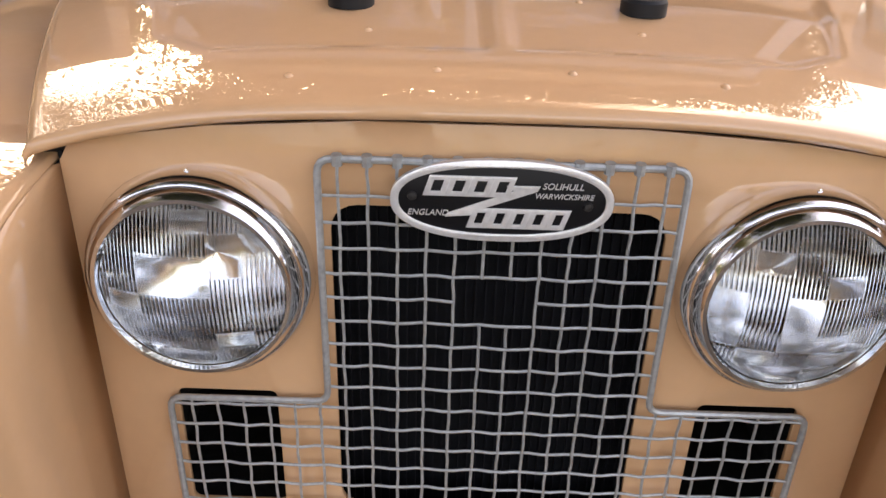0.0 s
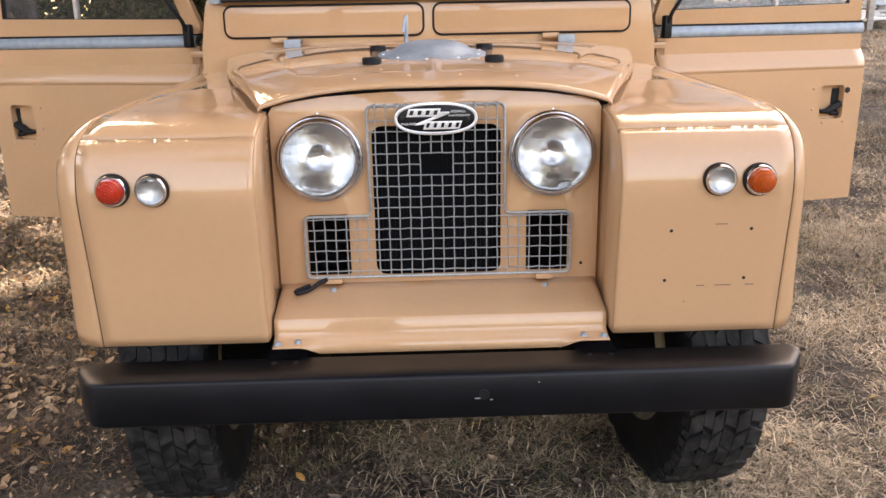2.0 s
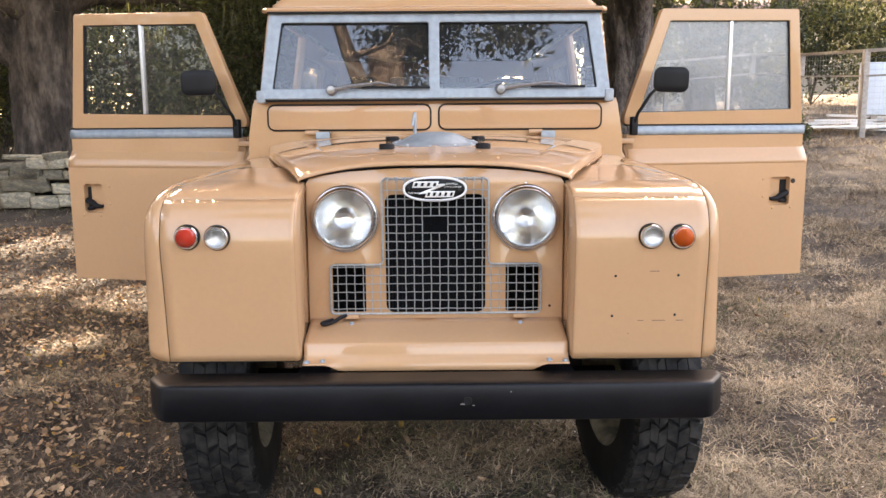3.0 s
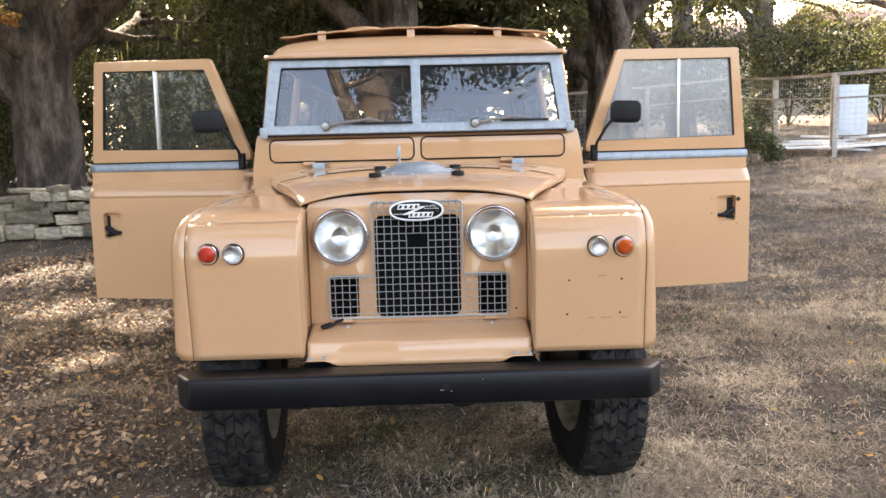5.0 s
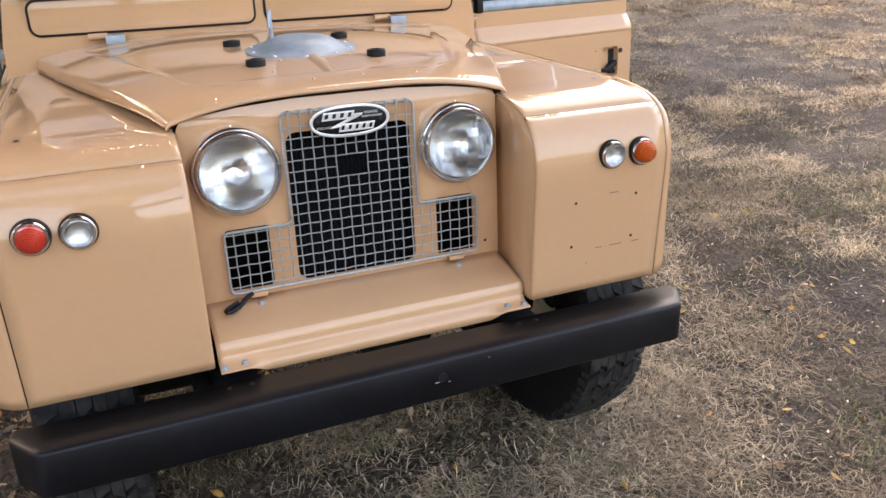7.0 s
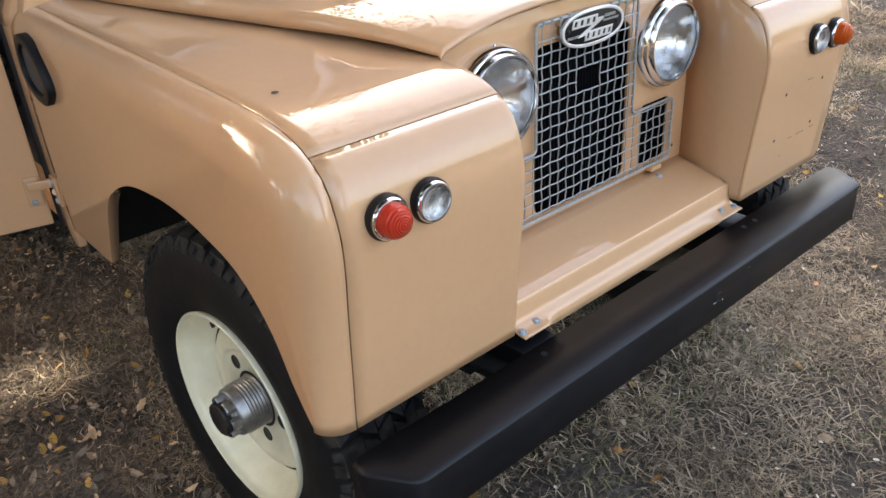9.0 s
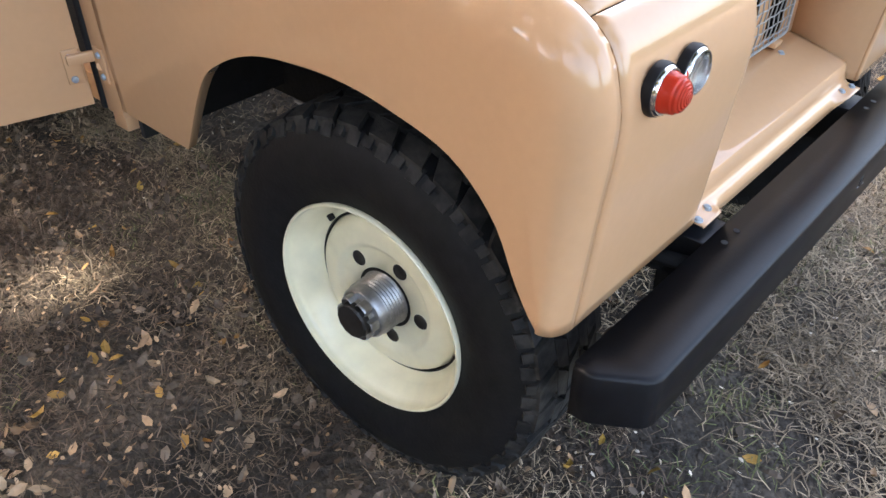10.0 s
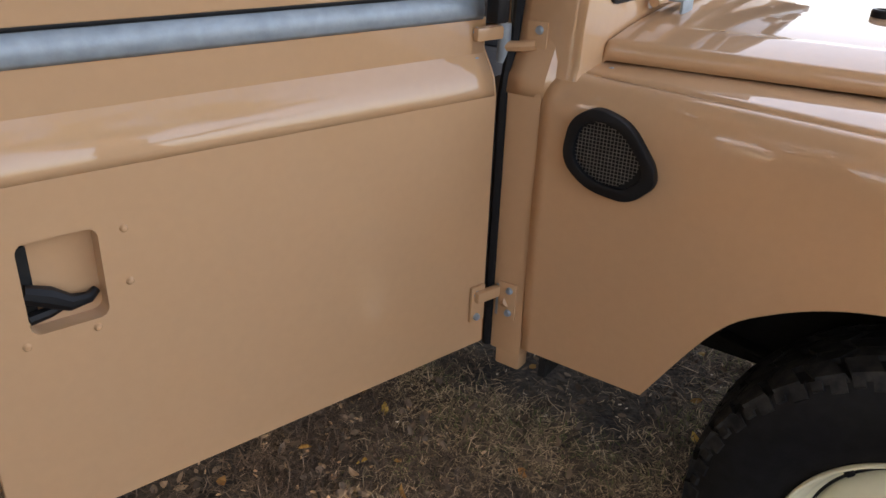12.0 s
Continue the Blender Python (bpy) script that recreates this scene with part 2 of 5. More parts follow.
vary_by_object(STONE, 0.5, 1.5)
TIMBER = material("weathered_timber", (0.45, 0.40, 0.35), 0.85, vary=0.25, scale=18, bump=0.3, bump_scale=60)
BOARD = material("white_painted_board", (0.78, 0.77, 0.74), 0.6, vary=0.1)
CABINET = material("grey_cabinet_paint", (0.52, 0.60, 0.67), 0.5, vary=0.08)
STUCCO = material("pale_stucco", (0.60, 0.55, 0.46), 0.9, vary=0.1, bump=0.2, bump_scale=40)
ROOFING = material("roof_tile", (0.30, 0.20, 0.16), 0.85, vary=0.25)


# ---- builders ----
def part(name, bm, mat, parent=None, label="", m=None, thick=0.0, bevel=0.0, sharp=35.0, flat=False):
    """Links a bmesh as ONE mesh object under a thing or under a part."""
    if m is not None:
        bm.transform(m)
    bmesh.ops.recalc_face_normals(bm, faces=bm.faces)
    me = bpy.data.meshes.new(name)
    bm.to_mesh(me)
    bm.free()
    return link(name, me, mat, parent, label, thick, bevel, sharp, flat)


def link(name, me, mat, parent=None, label="", thick=0.0, bevel=0.0, sharp=35.0, flat=False):
    me.materials.clear()
    me.materials.append(mat)
    if not flat:
        me.shade_smooth()
        me.set_sharp_from_angle(angle=radians(sharp))
    ob = new(name, me)
    if parent is not None:
        ob.parent = parent
        if parent.parent is None:
            ob.matrix_parent_inverse = parent.matrix_basis.inverted()
    if label:
        ob["label"] = label
    if thick:
        s = ob.modifiers.new("thickness", "SOLIDIFY")
        s.thickness, s.offset = thick, 0
    if bevel:
        s = ob.modifiers.new("edge", "BEVEL")
        s.width, s.segments, s.limit_method, s.angle_limit = bevel, 2, "ANGLE", radians(40)
    return ob


def root(name, at, label, category, group=""):
    ob = new(name)
    ob.matrix_basis = Matrix.Translation(at)
    ob.empty_display_size = 0.1
    return tagged(ob, label, category, group)


def box(x0, x1, y0, y1, z0, z1, bevel=0.0, bm=None, segments=2):
    """A box; the bevel rounds its edges."""
    own = bmesh.new()
    bmesh.ops.create_cube(own, size=1, matrix=Matrix.Translation(((x0 + x1) / 2, (y0 + y1) / 2, (z0 + z1) / 2)) @ Matrix.Diagonal((abs(x1 - x0), abs(y1 - y0), abs(z1 - z0), 1)))
    if bevel:
        bmesh.ops.bevel(own, geom=own.edges[:], offset=bevel, segments=segments, profile=0.6, affect="EDGES")
    if bm is None:
        return own
    me = bpy.data.meshes.new("piece")
    own.to_mesh(me)
    own.free()
    bm.from_mesh(me)
    bpy.data.meshes.remove(me)
    return bm


def revolve(profile, segments=48, axis="y", at=(0, 0, 0), close=False):
    """Turns rows of (radius, height) about an axis through at."""
    bm = bmesh.new()
    rings = []
    for r, h in profile:
        ring = []
        for k in range(segments):
            a = 2 * math.pi * k / segments
            c, s = r * math.cos(a), r * math.sin(a)
            p = {"x": (h, c, s), "y": (c, h, s), "z": (c, s, h)}[axis]
            ring.append(bm.verts.new(Vector(p) + Vector(at)))
        rings.append(ring)
    for a, b in zip(rings, rings[1:]):
        for k in range(segments):
            bm.faces.new((a[k], a[(k + 1) % segments], b[(k + 1) % segments], b[k]))
    if close:
        for ring in (rings[0], rings[-1]):
            bm.faces.new(ring)
    return bm


def tube(points, radius, sides=6, bm=None, taper=None, caps=True):
    """A round bar along the points; taper: a radius for each of them."""
    bm = bm or bmesh.new()
    pts = [Vector(p) for p in points]
    rings = []
    side = None
    for k, p in enumerate(pts):
        d = (pts[min(k + 1, len(pts) - 1)] - pts[max(k - 1, 0)]).normalized()
        if side is None:
            side = d.orthogonal().normalized()
        side = (side - d * side.dot(d)).normalized()
        up = d.cross(side)
        r = taper[k] if taper else radius
        rings.append([bm.verts.new(p + (side * math.cos(2 * math.pi * j / sides) + up * math.sin(2 * math.pi * j / sides)) * r) for j in range(sides)])
    for a, b in zip(rings, rings[1:]):
        for j in range(sides):
            bm.faces.new((a[j], a[(j + 1) % sides], b[(j + 1) % sides], b[j]))
    if caps:
        bm.faces.new(rings[0][::-1]), bm.faces.new(rings[-1])
    return bm


def loft(rows, bm=None, closed=False):
    """A sheet through rows of points."""
    bm = bm or bmesh.new()
    grid = [[bm.verts.new(p) for p in row] for row in rows]
    for a, b in zip(grid, grid[1:]):
        n = len(a)
        for k in range(n if closed else n - 1):
            bm.faces.new((a[k], a[(k + 1) % n], b[(k + 1) % n], b[k]))
    return bm


def rounded(x0, x1, z0, z1, r, steps=5):
    """The outline of a rectangle with round corners."""
    out = []
    for cx, cz, a0 in ((x1 - r, z1 - r, 0), (x0 + r, z1 - r, 90), (x0 + r, z0 + r, 180), (x1 - r, z0 + r, 270)):
        for k in range(steps + 1):
            a = radians(a0 + 90 * k / steps)
            out.append((cx + r * math.cos(a), cz + r * math.sin(a)))
    return out


def fillet(points, r, steps=5):
    """A polygon with its corners rounded."""
    out = []
    n = len(points)
    for k in range(n):
        p, a, b = Vector(points[k]), Vector(points[k - 1]), Vector(points[(k + 1) % n])
        d = min(r, (a - p).length / 2.2, (b - p).length / 2.2)
        s, e = p + (a - p).normalized() * d, p + (b - p).normalized() * d
        for j in range(steps + 1):
            u = j / steps
            q = s * (1 - u) ** 2 + p * 2 * u * (1 - u) + e * u * u
            out.append((q.x, q.y))
    return out


def plate(outline, holes=(), thick=0.002, bevel=0.0):
    """A flat plate in x and z with openings, centred on y = 0, as a bmesh."""
    cu = bpy.data.curves.new("plate", "CURVE")
    cu.dimensions, cu.fill_mode, cu.extrude, cu.bevel_depth, cu.bevel_resolution = "2D", "BOTH", thick / 2, bevel, 1
    for line in (outline, *holes):
        sp = cu.splines.new("POLY")
        sp.points.add(len(line) - 1)
        for q, (x, z) in zip(sp.points, line):
            q.co = (x, z, 0, 1)
        sp.use_cyclic_u = True
    ob = bpy.data.objects.new("plate", cu)
    me = bpy.data.meshes.new_from_object(ob)
    bm = bmesh.new()
    bm.from_mesh(me)
    bmesh.ops.remove_doubles(bm, verts=bm.verts, dist=1e-5)
    bm.transform(Matrix.Rotation(radians(90), 4, "X"))
    bpy.data.objects.remove(ob)
    bpy.data.curves.remove(cu)
    bpy.data.meshes.remove(me)
    return bm


def smooth_line(points, count):
    """Points evenly along a smooth line through those given."""
    p = [Vector(q) for q in points]
    dense = []
    for k in range(len(p) - 1):
        a, b, c, d = p[max(k - 1, 0)], p[k], p[k + 1], p[min(k + 2, len(p) - 1)]
        for j in range(16):
            u = j / 16
            dense.append(0.5 * (2 * b + (c - a) * u + (2 * a - 5 * b + 4 * c - d) * u * u + (3 * b - a - 3 * c + d) * u ** 3))
    dense.append(p[-1])
    run = [0.0]
    for a, b in zip(dense, dense[1:]):
        run.append(run[-1] + (b - a).length)
    out = []
    j = 0
    for k in range(count):
        want = run[-1] * k / (count - 1)
        while j < len(run) - 2 and run[j + 1] < want:
            j += 1
        u = (want - run[j]) / max(run[j + 1] - run[j], 1e-9)
        out.append(dense[j].lerp(dense[j + 1], min(max(u, 0), 1)))
    return out


def stuff_mesh(verts, faces):
    me = bpy.data.meshes.new("stuff")
    me.from_pydata(verts, [], faces)
    return me


MX = Matrix.Diagonal((-1, 1, 1, 1))
ONE = Matrix.Identity(4)


# ---- ground ----
def ramp_up(v):
    return 0.5 * (v + np.sqrt(v * v + 0.25)) - 0.05


def swell(x, y):
    """Unevenness of the turf, from crossing waves."""
    return (0.022 * np.sin(1.1 * x + 0.7 * y + 0.4) + 0.018 * np.sin(-0.8 * x + 1.9 * y + 2.0) + 0.011 * np.sin(3.1 * x - 1.3 * y + 1.0)
            + 0.008 * np.sin(4.3 * y + 2.2 * x) + 0.006 * np.sin(7.9 * x + 5.1 * y) + 0.005 * np.sin(9.7 * y - 6.3 * x + 0.8))


def ground_z(x, y):
    """The lie of the land: level under the car, rising to one side and behind."""
    lift = 0.055 * ramp_up(np.minimum(x, 14) - 0.45) + 0.066 * ramp_up(np.minimum(y, 26) - 2.2)
    near = np.minimum(1.0, np.maximum(0.3, (np.hypot(x, y - 1) - 1.0) / 4))
    return lift + swell(x, y) * near


def build_ground():
    n = 170
    def spread(k):
        s = 2 * k / (n - 1) - 1
        return math.copysign(9 * abs(s) ** 1.3 + 500 * abs(s) ** 9, s)
    line = [spread(k) for k in range(n)]
    verts = [(x, y + 1.5, float(ground_z(x, y + 1.5))) for y in line for x in line]
    faces = [(j * n + i, j * n + i + 1, (j + 1) * n + i + 1, (j + 1) * n + i) for j in range(n - 1) for i in range(n - 1)]
    ob = link("ground", stuff_mesh(verts, faces), SOIL)
    tagged(ob, "dry brown soil matted with dead grass and leaf litter", "ground", kind="structure")


build_ground()

# ---- the car ----
car = root("off_road_car", (0, 1.5, 0), "tan vintage off-road car with both front doors open, on dry grass", "car")

WING = [(-0.160, 0.586), (-0.168, 0.68), (-0.1785, 0.80), (-0.1865, 0.88), (-0.1875, 0.93), (-0.1825, 0.957), (-0.1725, 0.992), (-0.158, 1.017), (-0.135, 1.037),
        (-0.10, 1.055), (-0.05, 1.068), (0.03, 1.077), (0.2, 1.085), (0.5, 1.097), (0.8, 1.108), (1.012, 1.115)]
ARCH = [(-0.140, 0.606), (-0.126, 0.624), (-0.099, 0.672), (-0.056, 0.762), (0.024, 0.829), (0.143, 0.858), (0.24, 0.868), (0.34, 0.864), (0.46, 0.845), (0.566, 0.801), (0.648, 0.735), (0.757, 0.556)]
INNER_X, SEAM_X, SIDE_X = 0.386, 0.751, 0.80


def flank(y):
    """Half width of the wings, a little wider at the nose."""
    return SIDE_X + 0.009 * (1 - min(1.0, max(0.0, (y + 0.05) / 0.6)))


def wing_side_rows(narrow):
    """Rows of the wing's outer panel: from the seam round the edge to the flat side and the wheel arch."""
    n = 64
    top = smooth_line([(0, y, z) for y, z in WING], n)
    low = smooth_line([(0, y, z) for y, z in ARCH], 50)[:-1] + [Vector((0, 0.757 + 0.255 * k / 14, 0.556)) for k in range(15)]
    rows = []
    for k, p in enumerate(top):
        t = (top[min(k + 1, n - 1)] - top[max(k - 1, 0)]).normalized()
        inward = Vector((0, t.z, -t.y))
        r = 0.022 + 0.05 * min(1.0, max(0.0, (p.z - 0.62) / 0.3))
        row = []
        toe = 0.016 * max(0.0, 1 - k / 4)
        for j in range(9):
            a = math.pi / 2 * j / 8
            q = p + inward * r * (1 - math.cos(a))
            row.append((-(SEAM_X + (flank(q.y) - narrow - SEAM_X) * math.sin(a)), q.y, q.z + toe * math.sin(a) ** 2))
        q = p + inward * r + Vector((0, 0, toe))
        for j in range(1, 9):
            s = q.lerp(low[k], j / 8)
            belly = 0.006 * math.sin(math.pi * min(1.0, max(0.0, (s.z - 0.56) / 0.5)))
            row.append((-(flank(s.y) - narrow - 0.003 + belly), s.y, s.z))
        row.append((-(flank(low[k].y) - narrow - 0.022), low[k].y + 0.002, low[k].z + 0.002))
        rows.append(row)
    return rows


def build_wing(m, right):
    pts = smooth_line([(0, y, z) for y, z in WING], 80)
    cut = min(range(80), key=lambda k: (pts[k].y + 0.135) ** 2 + (pts[k].z - 1.037) ** 2) + 1
    xs = [SEAM_X - 0.0025, 0.72, 0.69, 0.66, 0.62, 0.54, 0.46, 0.399]
    def across(p, inward):
        lift = 0.014 * min(1.0, max(0.0, (p.y - 0.08) / 0.25))
        row = [(-x, p.y, p.z + lift * min(1.0, max(0.0, (SEAM_X - 0.0025 - x) / 0.10))) for x in xs]
        for j in range(1, 6):
            a = math.pi / 2 * j / 5
            q = p + inward * 0.006 * (1 - math.cos(a))
            row.append((-(0.392 - 0.006 * math.sin(a)), q.y, q.z + lift))
        return row
    rows = []
    for k, p in enumerate(pts):
        t = (pts[min(k + 1, 79)] - pts[max(k - 1, 0)]).normalized()
        rows.append(across(p, Vector((0, t.z, -t.y))))
    wing = part("front_wing", loft(wing_side_rows(0.014 if right else -0.003)), PAINT, car, m=m, thick=0.003)
    front = part("front_panel", loft(rows[:cut]), PAINT, wing, m=m, thick=0.003)
    first = [tuple(Vector(a).lerp(Vector(b), 0.12)) for a, b in zip(rows[cut - 1], rows[cut])]
    part("top_panel", loft([first] + rows[cut:]), PAINT, wing, m=m, thick=0.003)
    side = []
    for k in range(0, 62):
        x, y, z = rows[k][-1]
        if y > 0.012:
            break
        side.append([(-INNER_X, y, z), (-INNER_X + 0.002, y * 0.5 + 0.004, z), (-INNER_X + 0.004, 0.012, z)])
    part("inner_panel", loft(side), PAINT, wing, m=m, thick=0.003)
    bm = box(-0.385, -0.395, 0.012, 0.985, 0.50, 1.07)
    box(-0.79, -0.385, 0.96, 0.975, 0.50, 1.08, bm=bm)
    part("splash_panel", bm, DARK, wing, m=m)
    # lining under the panel joints, so that they read as dark gaps
    lining = [[(-x, p.y + 0.008, p.z - 0.006) for x in (0.40, 0.60, 0.757)] for p in pts]
    part("joint_lining", loft(lining), DARK, wing, m=m)
    hole = revolve([(0.0001, 0.0), (0.006, 0.0)], 16, "z")
    hole.transform(Matrix.Translation((-0.687, 0.047, 1.0815)) @ Matrix.Rotation(radians(3), 4, "X"))
    part("drain_hole", hole, SEAL, wing, m=m)
    return wing


wing_left = build_wing(ONE, False)
wing_right = build_wing(MX, True)

# mounting holes and chipped paint on one wing's face
def face_y(z):
    """How far forward the wing's front face stands at a height."""
    return float(np.interp(z, [p[1] for p in WING], [p[0] for p in WING])) - 0.0015


for x, z in ((0.497, 0.826), (0.670, 0.827), (0.492, 0.711), (0.667, 0.713)):
    part("screw_hole", revolve([(0.0001, -0.0007), (0.0036, -0.0007), (0.0044, 0.0015)], 14, "y", (x, face_y(z), z)), SEAL, wing_right)
for x, z, w in ((0.604, 0.839, 0.026), (0.572, 0.697, 0.018), (0.622, 0.697, 0.036), (0.681, 0.697, 0.02), (0.539, 0.659, 0.004)):
    part("paint_chip", box(x - w / 2, x + w / 2, face_y(z) - 0.0008, face_y(z) + 0.001, z - 0.0010, z + 0.0010), SCRATCH, wing_right)

# grille panel with its three openings
top_edge = [(0.3795, 0.655), (0.3795, 1.072), (0.371, 1.086), (0.35, 1.0935), (0.25, 1.107), (0.12, 1.115)]
outline = top_edge + [(-x, z) for x, z in reversed(top_edge)]
openings = [rounded(-0.150, 0.150, 0.682, 1.040, 0.025), rounded(-0.310, -0.209, 0.684, 0.834, 0.008), rounded(0.209, 0.310, 0.684, 0.834, 0.008)]
openings += [[(x + 0.09 * math.cos(2 * math.pi * k / 40), 0.970 + 0.09 * math.sin(2 * math.pi * k / 40)) for k in range(40)] for x in (-0.267, 0.267)]
grille_panel = part("grille_panel", plate(outline, openings, 0.004, 0.001), PAINT, car, m=Matrix.Translation((0, 0.014, 0)))
part("screw_hole", revolve([(0.0001, 0), (0.004, 0)], 12, "y", (0.343, 0.0105, 0.70)), SEAL, grille_panel)
core = box(-0.19, 0.19, 0.075, 0.13, 0.62, 1.06)
radiator = part("radiator", core, CORE, car, "black radiator core behind the grille")
for k in range(38):
    x = -0.185 + k * 0.01
    part("fin", box(x, x + 0.002, 0.068, 0.078, 0.63, 1.05), CORE, radiator, flat=True)
for piece in ((-0.40, 0.40, 0.30, 0.31, 0.5, 1.09), (-0.385, -0.381, 0.02, 0.30, 0.5, 1.08), (0.382, 0.386, 0.02, 0.30, 0.5, 1.08), (-0.38, 0.38, 0.02, 0.30, 0.60, 0.61)):
    part("radiator_cowl", box(*piece), DARK, car)


# wire mesh grille
GX = [0.0127 + 0.0254 * k for k in range(12)]
GZ = [0.951 + 0.0254 * k for k in range(-10, 5)]
def rod_path(points, r=0.014):
    pts = fillet(points, r, 4)
    return [(x, 0.0, z) for x, z in pts]
shape = [(-0.314, 0.682), (-0.314, 0.831), (-0.157, 0.831), (-0.157, 1.086), (0.157, 1.086), (0.157, 0.831), (0.314, 0.831), (0.314, 0.682)]
loop = rod_path(shape)
grille = part("grille", tube(loop + loop[:2], 0.0034, 8), WIRE, car, "zinc-plated wire mesh grille")
jit = random.Random(4)
def wire_line(a, b, upright, at):
    n = max(2, int(abs(b - a) / 0.0127))
    out = []
    for k in range(n + 1):
        s = a + (b - a) * k / n
        cell = (s - (0.951 if upright else 0.0127)) / 0.0254
        wave = 0.0013 * math.cos(math.pi * cell) * (1 if upright else -1)
        off = at + jit.uniform(-0.0006, 0.0006)
        out.append((off, wave, s) if upright else (s, wave, off))
    return tube(out, 0.00155, 6)
for x in GX:
    for sgn in (-1, 1):
        hi = 1.086 if x < 0.153 else 0.831
        pieces = [(0.682, 0.926), (0.976, hi)] if x < 0.02 else [(0.682, hi)]
        for a, b in pieces:
            part("wire", wire_line(a, b, True, sgn * x), WIRE, grille)
for z in GZ:
    half = 0.314 if z < 0.831 else 0.157
    pieces = [(-half, -0.038), (0.038, half)] if abs(z - 0.951) < 0.003 else [(-half, half)]
    for a, b in pieces:
        part("wire", wire_line(a, b, False, z), WIRE, grille)
for x in GX:
    for sgn in (-1, 1):
        if x < 0.153:
            part("clip", tube([(sgn * x, 0, 1.0805), (sgn * x, -0.001, 1.0905)], 0.0047, 8), WIRE, grille)
for x in (-0.252, 0.252):
    part("grille_bracket", box(x - 0.02, x + 0.02, -0.012, 0.008, 0.669, 0.680, 0.002), PAINT, grille)

# badge: oval plate, raised rim, two slanted word-shaped bars with a bolt of lightning between, and small town lettering
def oval(a, b, n=64, p=2.3):
    return [(a * math.copysign(abs(math.cos(t)) ** (2 / p), math.cos(t)), b * math.copysign(abs(math.sin(t)) ** (2 / p), math.sin(t))) for t in (2 * math.pi * k / n for k in range(n))]
BADGE = Matrix.Translation((0.0, -0.0075, 1.056)) @ Matrix.Rotation(radians(-1.5), 4, "X")
badge = part("badge", plate(oval(0.092, 0.0345), (), 0.003, 0.0005), GLOSS_BLACK, car, "black and silver oval maker's badge", m=BADGE)
part("rim", plate(oval(0.0935, 0.036), [oval(0.0885, 0.031)], 0.005, 0.001), SILVER, badge, m=BADGE)
def slanted(x0, z0, w, h, lean=0.32):
    return [(x0, z0), (x0 + w, z0), (x0 + w + lean * h, z0 + h), (x0 + lean * h, z0 + h)]
for x0, z0, count, step in ((-0.0665, 0.0045, 4, 0.0182), (-0.0290, -0.0240, 5, 0.0166)):
    for k in range(count):
        x = x0 + step * k
        hole = slanted(x + 0.0042 + 0.32 * 0.0032, z0 + 0.0032, step - 0.0088, 0.0110)
        part("emblem_bar", plate(slanted(x, z0, step - 0.0008, 0.0174), [hole], 0.003, 0.0004), SILVER, badge, m=BADGE @ Matrix.Translation((0, -0.002, 0)))
part("emblem_bolt", plate([(0.004, 0.0145), (0.031, 0.0145), (0.029, 0.0105), (-0.026, -0.0100), (-0.024, -0.0125), (-0.047, -0.0145), (-0.045, -0.0115), (0.012, 0.0105), (0.004, 0.0112)], (), 0.003, 0.0003), SILVER, badge, m=BADGE @ Matrix.Translation((0, -0.002, 0)))
def lettering(words, size, x, z):
    cu = bpy.data.curves.new("words", "FONT")
    cu.body, cu.size, cu.extrude, cu.shear, cu.align_x = words, size, 0.0006, 0.25, "LEFT"
    ob = bpy.data.objects.new("words", cu)
    me = bpy.data.meshes.new_from_object(ob)
    bpy.data.objects.remove(ob)
    me.transform(BADGE @ Matrix.Translation((x, -0.003, z)) @ Matrix.Rotation(radians(90), 4, "X"))
    link("lettering", me, SILVER, badge, flat=True)
lettering("SOLIHULL", 0.0078, 0.033, 0.0125)
lettering("WARWICKSHIRE", 0.0066, 0.027, 0.0040)
lettering("ENGLAND", 0.0074, -0.0800, -0.0138)
for x, z in ((-0.076, 0.003), (0.073, -0.0025)):
    part("badge_screw", revolve([(0.0001, -0.0035), (0.0035, -0.003), (0.0045, 0)], 14, "y", (x, -0.009, 1.056 + z)), GREASE, badge)


# headlights
def build_headlight(x):
    c = (x, 0.012, 0.970)
    ring = [(0.1020, 0.002), (0.1030, -0.004), (0.1015, -0.016), (0.0980, -0.027), (0.0955, -0.0295), (0.0940, -0.0280), (0.0930, -0.0305), (0.0905, -0.037), (0.0870, -0.0415), (0.0835, -0.0415), (0.0825, -0.036)]
    lamp = part("headlight", revolve(ring, 64, "y", c), CHROME, car, "chrome-rimmed round headlight with fluted glass", sharp=50)
    dome = []
    for k in range(13):
        r = 0.083 * (1 - k / 12)
        dome.append((max(r, 0.0001), -0.034 - 0.021 * (1 - (r / 0.083) ** 2)))
    inside = [(r * 0.985, h + 0.0035) for r, h in reversed(dome)]
    part("lens", revolve(dome + inside, 56, "y", c), LENS, lamp).visible_shadow = False
    bowl = [(0.0825, -0.034)] + [(0.082 * math.sqrt(1 - k / 10) + 0.0001, -0.03 + 0.07 * k / 10) for k in range(11)]
    part("reflector", revolve(bowl, 48, "y", c), LAMP_BOWL, lamp)
    part("rim_screw", revolve([(0.0001, -0.0015), (0.002, -0.001), (0.0025, 0.001)], 10, "y", (x, -0.002, 0.970 + 0.1020)), CHROME, lamp)


for x in (-0.267, 0.267):
    build_headlight(x)


